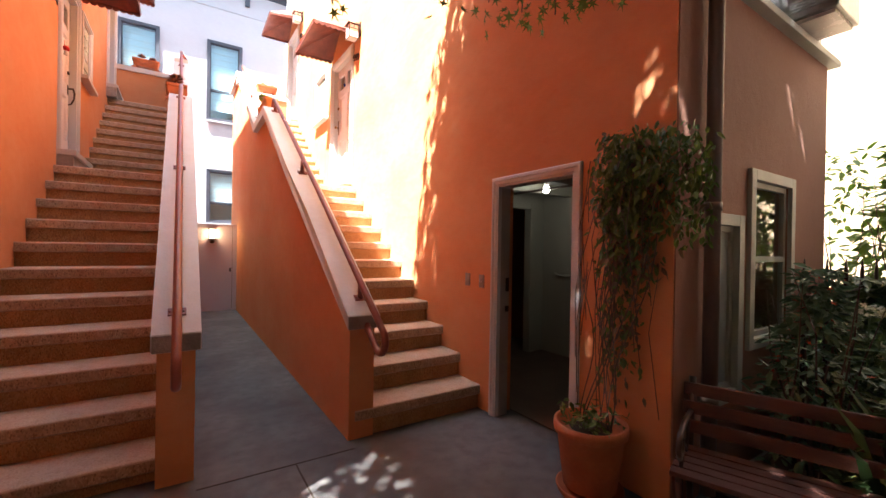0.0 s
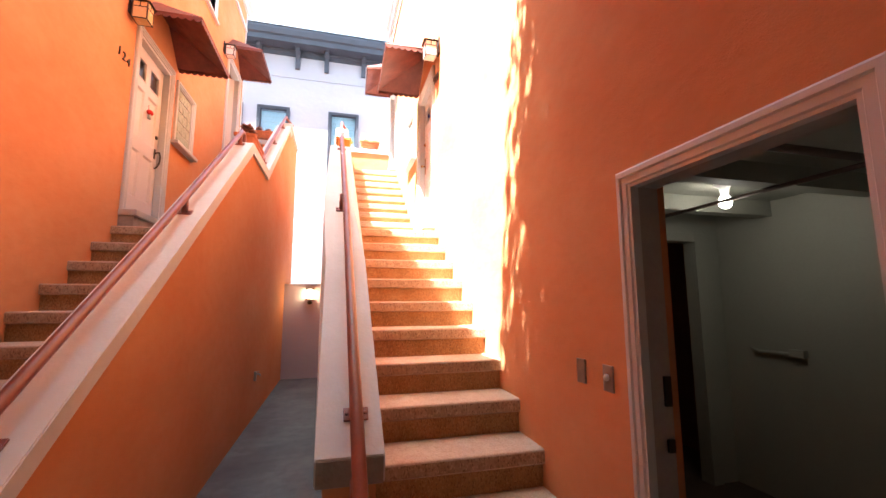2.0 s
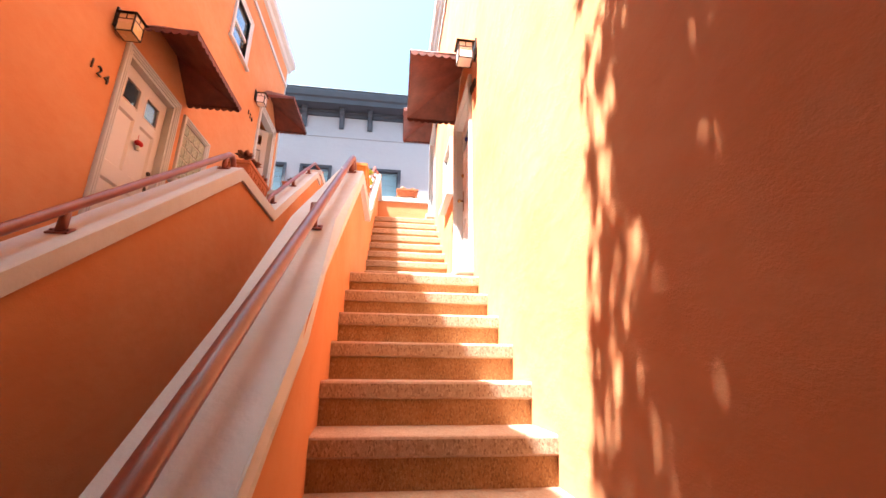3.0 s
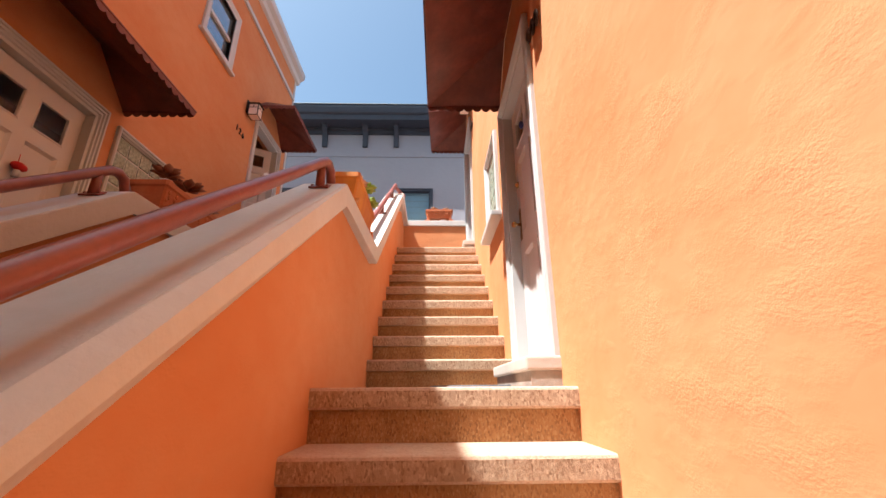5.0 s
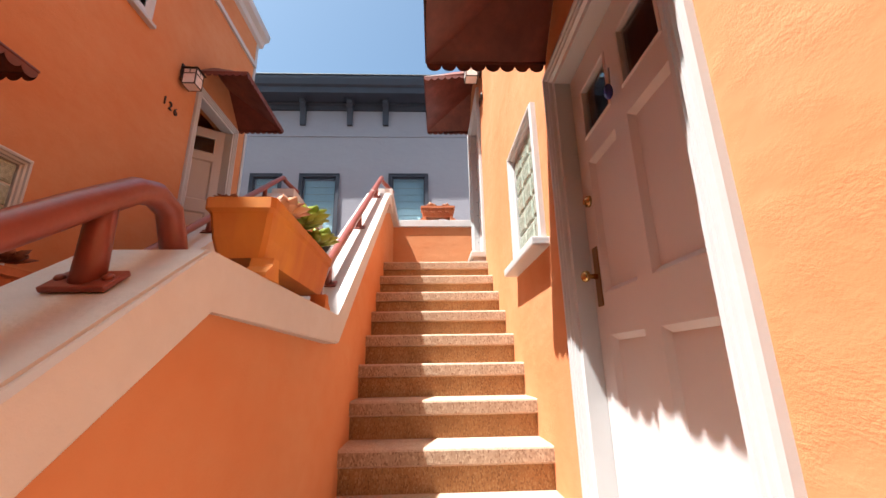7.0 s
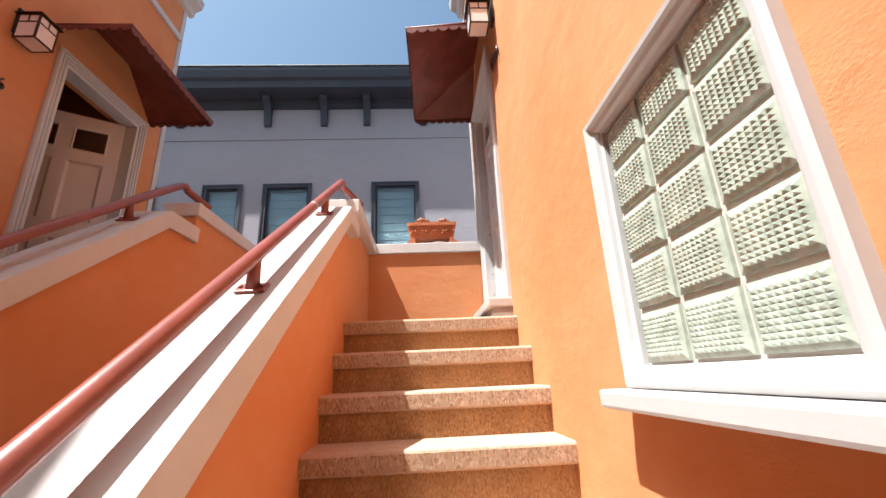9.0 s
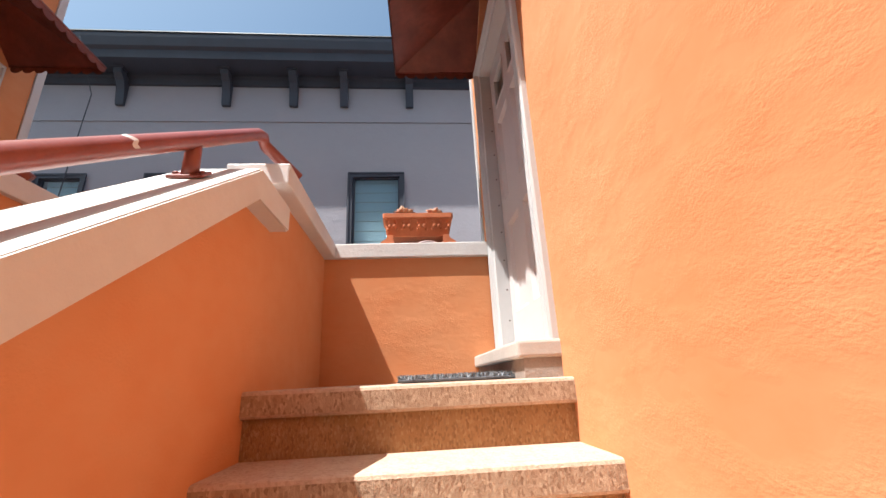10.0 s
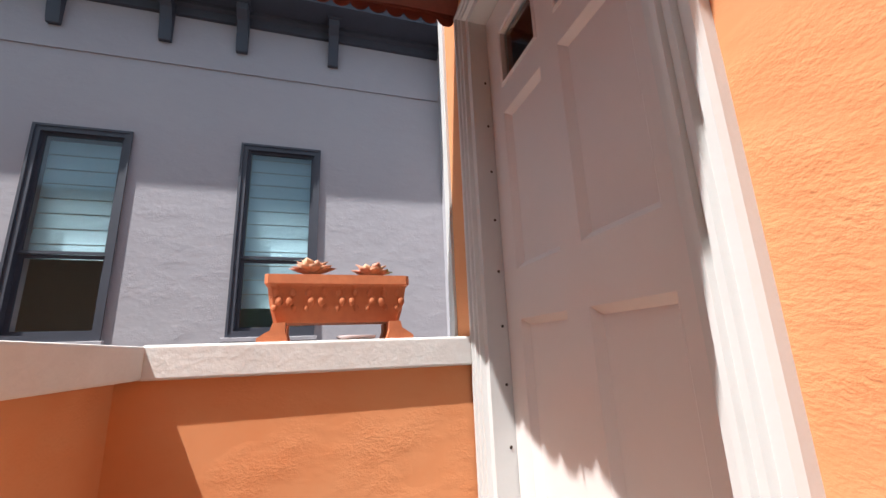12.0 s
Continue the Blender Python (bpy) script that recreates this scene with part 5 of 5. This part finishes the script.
BLADE = ([(-0.035, 0, 0), (0.035, 0, 0), (-0.045, 0, 0.4), (0.045, 0, 0.4), (-0.03, 0.07, 0.75), (0.03, 0.07, 0.75), (0, 0.22, 1.0)],
         [(0, 1, 3, 2), (2, 3, 5, 4), (4, 5, 6)])

NARROW = ([(x * 0.55, y * 1.15, z) for x, y, z in LEAF[0]], LEAF[1])

def turned(p, size, droop=0.6, face=None):
    """A leaf's pose: hanging, turned at random about the upright."""
    a = random.uniform(0, 6.283) if face is None else face + random.gauss(0, 0.7)
    return Matrix.Translation(p) @ Euler((random.gauss(-droop, 0.5), random.gauss(0, 0.5), a)).to_matrix().to_4x4() @ Matrix.Scale(size, 4)

root = empty("potted_climber", (2.05, 1.93, 0), "leafy climber in a terracotta pot trained up an orange wall", "potted plant")
bm = bmesh.new()
lathe(bm, [(0.12, 0.03), (0.155, 0.05), (0.195, 0.36), (0.20, 0.37), (0.215, 0.375), (0.22, 0.41), (0.215, 0.435), (0.195, 0.435), (0.185, 0.40), (0.02, 0.395)], (0, 0, 0), 32)
part("pot", bm, TERRA, root)
bm = bmesh.new()
lathe(bm, [(0.15, 0.0), (0.185, 0.005), (0.20, 0.045), (0.19, 0.045), (0.17, 0.018), (0.02, 0.016)], (0, 0, 0), 28)
part("saucer", bm, TERRA, root)
bm = bmesh.new()
lathe(bm, [(0.19, 0.38), (0.12, 0.40), (0.02, 0.41)], (0, 0, 0), 20)
part("soil", bm, SOIL, root)
bm = bmesh.new()
for k in range(9):
    y, p = random.uniform(-0.12, 0.1), []
    top = random.uniform(1.5, 2.1)
    for i in range(12):
        t = i / 11
        p.append((0.03 + 0.16 * t + 0.03 * math.sin(5 * t + k), y + (k - 5) * 0.05 * t + 0.05 * math.sin(7 * t + 2 * k), 0.40 + top * 0.95 * t - 0.35 * t))
    tube(bm, p, 0.004, 5)
for k in range(26):
    y, z, d = random.uniform(-0.40, 0.18), random.uniform(1.3, 2.05), random.uniform(0.02, 0.2)
    n = random.uniform(0.3, 1.0)
    tube(bm, [(d, y, z), (d - 0.03, y + 0.03, z - n * 0.4), (d - 0.02 + random.gauss(0, 0.03), y + random.gauss(0, 0.05), z - n)], 0.0025, 4)
part("stem", bm, BARK, root)["kind"] = "stuff"
ms, dry = [], []
for k in range(6000):
    t = random.random() ** 0.6
    z = 0.5 + 1.68 * t
    wide = 0.13 + 0.24 * max(0, (z - 1.2)) ** 0.8
    y = 1.92 - 0.10 * t + random.gauss(-0.02, wide * 0.55)
    thick = 0.10 + 0.16 * max(0, (z - 1.1))
    x = 2.27 - abs(random.gauss(0.03, thick * 0.5))
    if z > 1.6 and random.random() < 0.10:
        x, y = random.uniform(2.12, 2.42), random.uniform(1.40, 1.53)
        z -= 0.15 * random.random()
    if y > 2.0 - 0.12 * max(0, z - 1.7) or y < 1.40 or x < 2.02:
        continue
    if z < 1.62 and random.random() < 0.5 + 0.35 * min(1, (1.62 - z) * 2.5):
        continue
    (dry if random.random() < (0.10 if z > 1.5 else 0.45) else ms).append(turned((x, y, z), random.uniform(0.024, 0.052), 1.3, math.pi / 2))
for k in range(120):
    a, r = random.uniform(0, 6.28), random.uniform(0.02, 0.19)
    ms.append(turned((2.05 + r * math.cos(a), 1.93 + r * math.sin(a), random.uniform(0.42, 0.52)), random.uniform(0.03, 0.05), 0.4))
for nm, mm, mat_ in (("foliage", ms, LEAF_VINE), ("dry_foliage", dry, LEAF_DRY)):
    scatter(nm, *NARROW, mm, mat_, root)["kind"] = "stuff"

# ---- bench ----
root = empty("garden_bench", (1.95, 1.40, 0), "weathered dark wooden slat bench with scrolled iron ends", "bench")
root.rotation_euler = (0, 0, math.atan2(-0.944, 0.33))
for k in range(5):
    bm = bmesh.new()
    box(bm, 0.0, 1.35, 0.0 + 0.078 * k, 0.066 + 0.078 * k, 0.385, 0.41, bevel=0.004)
    part("seat_slat", bm, WOOD, root)
for k in range(3):
    bm = bmesh.new()
    box(bm, 0.0, 1.35, 0.40 + 0.03 * k, 0.425 + 0.03 * k, 0.47 + 0.095 * k, 0.54 + 0.095 * k, bevel=0.004)
    part("back_slat", bm, WOOD, root)
for x in (0.04, 1.31):
    bm = bmesh.new()
    tube(bm, [(x, 0.02, 0.0), (x, 0.05, 0.2), (x, 0.02, 0.375)], 0.018, 8)
    tube(bm, [(x, 0.48, 0.0), (x, 0.40, 0.3), (x, 0.43, 0.50), (x, 0.50, 0.76)], 0.018, 8)
    tube(bm, [(x, 0.0, 0.375), (x, 0.44, 0.375)], 0.016, 8)
    tube(bm, [(x, 0.44, 0.58), (x, 0.2, 0.60), (x, 0.04, 0.58), (x, -0.01, 0.52), (x, 0.03, 0.47), (x, 0.09, 0.49), (x, 0.10, 0.54), (x, 0.06, 0.55)], 0.014, 8)
    tube(bm, [(x, 0.05, 0.38), (x, 0.16, 0.50), (x, 0.26, 0.42), (x, 0.34, 0.55)], 0.010, 6)
    part("iron_end", bm, BRONZE, root, "scrolled dark iron bench end")

# ---- side front of the right house ----
bm = bmesh.new()
box(bm, 2.606, 4.95, 1.50, 1.615, 3.181, 3.235, bevel=0.006)
tagged(part("ledge_trim", bm, SASHG), kind="structure")
root = empty("downpipe", (2.575, 1.50, 0), "brown painted round downpipe at the house corner", "downpipe")
bm = bmesh.new()
tube(bm, [(0, 0, 0.05), (0, 0, 8.6)], 0.042, 14)
part("pipe", bm, PIPEM, root)
for z in (0.6, 1.75, 3.4, 5.5):
    bm = bmesh.new()
    tube(bm, [(0, 0, z - 0.025), (0, 0, z + 0.025)], 0.048, 14)
    box(bm, -0.02, 0.02, 0.04, 0.072, z - 0.02, z + 0.02)
    part("bracket", bm, PIPEM, root)

def side_window(i, x0, x1, z0, z1, y, mat, fill=None):
    root = empty("window_%d" % i, (x0, y, z0), kind="structure")
    def ring(bm, a, b, c, d, w, p, q):
        for bx in ((a, a + w, c, d), (b - w, b, c, d), (a + w, b - w, d - w, d), (a + w, b - w, c, c + w)):
            box(bm, bx[0], bx[1], p, q, bx[2], bx[3], bevel=0.004)
    bm = bmesh.new()
    ring(bm, x0, x1, z0, z1, 0.075, y - 0.03, y + 0.03)
    child("window_frame", bm, mat, root)
    bm = bmesh.new()
    ring(bm, x0 + 0.075, x1 - 0.075, z0 + 0.075, z1 - 0.075, 0.04, y + 0.01, y + 0.05)
    if fill is None:
        box(bm, x0 + 0.115, x1 - 0.115, y + 0.01, y + 0.05, (z0 + z1) / 2 - 0.02, (z0 + z1) / 2 + 0.02)
    child("sash", bm, mat, root)
    bm = bmesh.new()
    box(bm, x0 + 0.115, x1 - 0.115, y + 0.028, y + 0.033, z0 + 0.115, z1 - 0.115)
    child("pane" if fill is None else "panel", bm, fill or GLASS, root).visible_shadow = fill is not None
side_window(20, 3.24, 4.06, 0.80, 2.07, 1.575, SASHG)
side_window(21, 2.70, 3.14, 0.50, 1.73, 1.575, SASHG, PANEL)
side_window(22, 3.44, 4.76, 3.24, 4.62, 1.62, WHITE)
tagged(simple("wall_side_inner", ROOMW, (2.62, 4.65, 2.4, 2.45, 0.02, 2.30), (2.62, 4.65, 2.4, 2.45, 2.52, 4.34), (2.62, 4.65, 2.4, 2.45, 4.48, 8.6)), kind="structure")
root = empty("window_air_conditioner", (3.92, 1.62, 3.30), "grey window air conditioner with a louvred grille", "air conditioner")
bm = bmesh.new()
box(bm, 0, 0.52, -0.34, 0.1, 0, 0.38, bevel=0.012)
ac_case = part("casing", bm, STEEL, root)
for k in range(14):
    bm = bmesh.new()
    box(bm, -0.012, -0.001, -0.31, -0.05, 0.05 + 0.022 * k, 0.062 + 0.022 * k)
    part("louvre", bm, STEEL, ac_case)
bm = bmesh.new()
box(bm, 0.04, 0.48, -0.31, -0.05, -0.03, -0.002)
part("drip_tray", bm, FROST, root)

# ---- iron fence in the planting bed ----
root = empty("iron_fence", (3.1, 1.22, 0), "thin dark iron fence with pointed posts in the planting bed", "fence")
for k in range(6):
    bm = bmesh.new()
    x = 0.42 * k
    tube(bm, [(x, 0, 0.0), (x, 0, 1.36), (x, 0, 1.45)], [0.013, 0.013, 0.003], 8)
    part("post", bm, BRONZE, root)
for z in (0.5, 1.22):
    bm = bmesh.new()
    tube(bm, [(0, 0, z), (2.1, 0, z)], 0.009, 6)
    part("bar", bm, BRONZE, root)
tagged(simple("planting_bed", SOIL, (2.62, 7.9, 0.1, 1.50, 0.0, 0.06)), "dark soil of the planting bed", "soil", kind="structure")

def shrub(x, y, h, r, n, size, mat_, name, label, z0=0.05, flowers=None, leaf=NARROW):
    root = empty(name, (x, y, z0), label, "plant")
    bm = bmesh.new()
    ms, fl = [], []
    for k in range(9):
        a = random.uniform(0, 6.28)
        p = [(0, 0, 0)]
        for i in range(1, 5):
            t = i / 4
            p.append((r * 0.8 * t * math.cos(a) + random.gauss(0, 0.02), r * 0.8 * t * math.sin(a) + random.gauss(0, 0.02), h * t * random.uniform(0.8, 1.0)))
        tube(bm, p, [0.010, 0.008, 0.006, 0.004, 0.002], 5)
    part("stem", bm, BARK, root)["kind"] = "stuff"
    for k in range(n):
        t = random.random() ** 0.7
        a, rr = random.uniform(0, 6.28), r * (0.35 + 0.65 * math.sin(math.pi * min(t + 0.15, 1))) * random.random() ** 0.45
        p = (x + rr * math.cos(a), y + rr * math.sin(a), z0 + 0.05 + (h - 0.05) * t)
        ms.append(turned(p, size * random.uniform(0.6, 1.25), 0.3, a - math.pi / 2))
        if flowers and random.random() < flowers[1]:
            fl.append(turned(p, flowers[2], 0.2))
    scatter("foliage", *leaf, ms, mat_, root)["kind"] = "stuff"
    if fl:
        scatter("flowers", *STAR, fl, flowers[0], root)["kind"] = "stuff"
    return root

def blades(x, y, h, n, mat_, label):
    root = empty("sword_plant", (x, y, 0.05), label, "plant")
    ms = []
    for k in range(n):
        a, lean = random.uniform(0, 6.28), abs(random.gauss(0.0, 0.30))
        s = h * random.uniform(0.6, 1.1)
        ms.append(Matrix.Translation((x + random.gauss(0, 0.05), y + random.gauss(0, 0.05), 0.05)) @ Euler((-lean, 0, a)).to_matrix().to_4x4() @ Matrix.Diagonal((s * 0.75, s, s, 1)))
    scatter("leaves", *BLADE, ms, mat_, root)["kind"] = "stuff"

shrub(2.95, 1.12, 1.35, 0.30, 900, 0.055, LEAF_GREY, "shrub", "grey-green shrub with small red flowers against the house", flowers=(FLOWER_R, 0.05, 0.035))
shrub(2.75, 0.72, 0.75, 0.30, 700, 0.05, LEAF_GARDEN, "shrub", "low dark green shrub behind the bench")
shrub(3.35, 0.85, 0.95, 0.38, 1000, 0.05, LEAF_GARDEN, "shrub", "dark green garden shrub with cream flower heads", flowers=(FLOWER_W, 0.03, 0.05))
shrub(3.9, 0.55, 1.1, 0.45, 1200, 0.055, LEAF_GARDEN, "shrub", "dark green garden shrub in the bed")
shrub(4.6, 0.80, 1.25, 0.5, 1300, 0.055, LEAF_BLADE, "shrub", "bright green garden shrub in the bed")
shrub(5.6, 1.1, 2.5, 0.55, 900, 0.11, LEAF_BLADE, "tall_shrub", "tall sunlit shrub with mauve flowers by the peach wall", flowers=(FLOWER_P, 0.02, 0.07))
shrub(5.75, 1.62, 2.5, 0.5, 330, 0.085, LEAF_BLADE, "tall_shrub", "tall light green climber against the sunlit peach wall")
shrub(6.4, 0.4, 2.0, 0.6, 800, 0.10, LEAF_BLADE, "tall_shrub", "tall sunlit shrub by the peach wall")
shrub(2.65, 0.25, 0.55, 0.30, 500, 0.055, LEAF_GARDEN, "shrub", "low leafy plant beside the bench")
shrub(3.7, 1.22, 1.1, 0.35, 1300, 0.075, LEAF_GARDEN, "shrub", "dark green garden shrub under the side window")
shrub(4.4, 1.20, 1.25, 0.42, 1500, 0.08, LEAF_GARDEN, "shrub", "dark green garden shrub along the house")
shrub(5.1, 0.80, 1.3, 0.5, 1500, 0.085, LEAF_GARDEN, "shrub", "dense dark green garden shrub in the bed")
shrub(3.1, 0.35, 0.85, 0.42, 1300, 0.07, LEAF_GARDEN, "shrub", "dense dark green garden shrub behind the bench")
blades(2.85, 0.85, 0.85, 40, LEAF_GARDEN, "clump of arching green strap leaves")
blades(3.5, 0.35, 0.95, 40, LEAF_GARDEN, "clump of arching green strap leaves")
blades(4.0, 1.0, 1.1, 40, LEAF_GARDEN, "clump of arching green strap leaves")
blades(3.15, 0.60, 0.95, 34, LEAF_BLADE, "clump of upright sword-shaped green leaves")
blades(3.75, 0.95, 1.0, 30, LEAF_GARDEN, "clump of upright sword-shaped green leaves")
blades(4.3, 0.45, 1.05, 34, LEAF_BLADE, "clump of upright sword-shaped green leaves")
for x, y, z in ((3.32, 0.98, 1.08), (3.0, 0.62, 0.72), (3.9, 0.62, 1.0)):
    root = empty("flower_head", (x, y, 0.05), "round cream flower head on a thin stem", "flower", "cream flower heads")
    bm = bmesh.new()
    tube(bm, [(0, 0, 0), (0.02, 0.01, z * 0.6), (0, 0, z)], 0.005, 5)
    part("stem", bm, LEAF_GARDEN, root)
    ms = []
    for k in range(90):
        d = Vector((random.gauss(0, 1), random.gauss(0, 1), abs(random.gauss(0, 1)))).normalized()
        ms.append(turned(Vector((x, y, 0.05 + z)) + Vector((d.x * 0.075, d.y * 0.075, d.z * 0.05)), 0.028, 0.0))
    scatter("petals", *STAR, ms, FLOWER_W, root)["kind"] = "stuff"

# ---- maple that shades the yard ----
root = empty("maple_tree", (-2.0, -0.9, 0), "maple tree with fine star-shaped leaves shading the yard", "tree")
bm = bmesh.new()
tube(bm, [(-2.0, -0.9, 0), (-1.95, -0.85, 1.5), (-1.75, -0.7, 3.0), (-1.5, -0.5, 4.2)], [0.17, 0.14, 0.12, 0.10], 12)
child("trunk", bm, BARK, root)
CROWN = [((0.75, 2.55, 5.9), (1.35, 1.20, 1.05)), ((0.35, 1.6, 6.6), (1.9, 1.5, 1.3)), ((0.2, 0.3, 6.6), (2.3, 1.9, 1.4)), ((1.3, 0.9, 5.4), (1.5, 1.5, 0.9)),
         ((-0.9, -0.7, 6.0), (2.0, 1.9, 1.5)), ((0.7, 1.5, 7.6), (1.6, 1.3, 1.0)), ((2.2, -0.2, 5.8), (1.6, 1.5, 1.2)), ((-0.4, 1.2, 5.0), (0.8, 1.6, 0.8)), ((3.0, -0.4, 6.6), (1.8, 1.5, 1.2)), ((-2.0, 0.75, 6.1), (1.5, 1.2, 1.3)), ((0.6, -0.3, 7.4), (2.4, 1.6, 0.9)),
         # lobes out of view from here on, added to keep sky and sun off the yard
         ((4.2, 0.3, 6.2), (1.5, 1.2, 1.0)), ((2.6, -1.8, 6.0), (2.0, 1.5, 1.1)), ((-0.6, -2.2, 6.4), (2.2, 1.3, 1.2)), ((4.6, -1.6, 6.6), (1.7, 1.5, 1.1)),
         ((-3.2, 0.0, 7.0), (1.6, 1.6, 1.4)), ((-2.8, -1.9, 7.2), (1.8, 1.5, 1.3)), ((-4.2, -2.4, 6.6), (1.4, 1.2, 1.2)), ((3.9, 0.7, 6.0), (1.3, 0.8, 0.8)), ((3.2, 0.0, 5.3), (1.1, 0.9, 0.6)), ((-0.8, 2.3, 5.6), (0.42, 0.9, 0.6))]
GAPS = [Vector(p) for p in ((1.35, 2.70, 0), (1.60, 2.82, 0), (1.14, 2.52, 0), (2.28, 1.74, 2.60), (2.28, 1.73, 2.45), (2.28, 1.62, 2.73), (2.28, 2.14, 0.87))]    # sunflecks on the paving and the wall
ms = []
for n_l, (c, r) in enumerate(CROWN):
    bm = bmesh.new()
    a, b = Vector((-1.6, -0.6, 3.9)), Vector(c)
    mid = a.lerp(b, 0.5) + Vector((0, 0, -0.25))
    tube(bm, [a, mid, b], [0.08, 0.05, 0.02], 8)
    for k in range(7):
        d = Vector((random.uniform(-1, 1) * r[0], random.uniform(-1, 1) * r[1], random.uniform(-0.7, 0.7) * r[2])) * 0.75
        tube(bm, [mid.lerp(b, 0.5 + 0.07 * k), b + d * 0.5, b + d], [0.03, 0.016, 0.006], 5)
    child("limb", bm, BARK, root)
    for k in range(5200 if n_l < 2 else 3400):
        d = Vector((random.gauss(0, 1), random.gauss(0, 1), random.gauss(0, 1))).normalized() * random.random() ** 0.4
        p = Vector((c[0] + d.x * r[0], c[1] + d.y * r[1], c[2] + d.z * r[2]))
        if noise.noise(p * 1.3) < -0.42 or any(((p - g) - SUN_DIR * (p - g).dot(SUN_DIR)).length < 0.07 for g in GAPS):
            continue
        ms.append(turned(p, random.uniform(0.10, 0.16), 1.0))
# drooping sprays at the lower edge
for c, n, s in (((0.22, 1.3, 2.05), 5, 0.035), ((0.46, 1.17, 2.07), 8, 0.035), ((0.54, 1.11, 2.07), 8, 0.035), ((0.61, 1.07, 2.05), 12, 0.035), ((0.67, 1.02, 2.04), 14, 0.035), ((0.71, 0.95, 2.05), 14, 0.035)):
    for k in range(n):
        ms.append(turned((c[0] + random.gauss(0, s), c[1] + random.gauss(0, s), c[2] + random.gauss(0.03, s * 0.7)), random.uniform(0.022, 0.032), 1.2))
bm = bmesh.new()
for c in ((0.22, 1.3, 2.05), (0.46, 1.17, 2.07), (0.54, 1.11, 2.07), (0.61, 1.07, 2.05), (0.67, 1.02, 2.04), (0.71, 0.95, 2.05)):
    tube(bm, [(c[0], c[1] - 0.2, 5.2), (c[0], c[1] - 0.05, 3.2), (c[0], c[1], c[2])], [0.010, 0.004, 0.0015], 5)
child("twigs", bm, BARK, root)
scatter("crown", *STAR, ms, LEAF_TREE, root)["kind"] = "stuff"
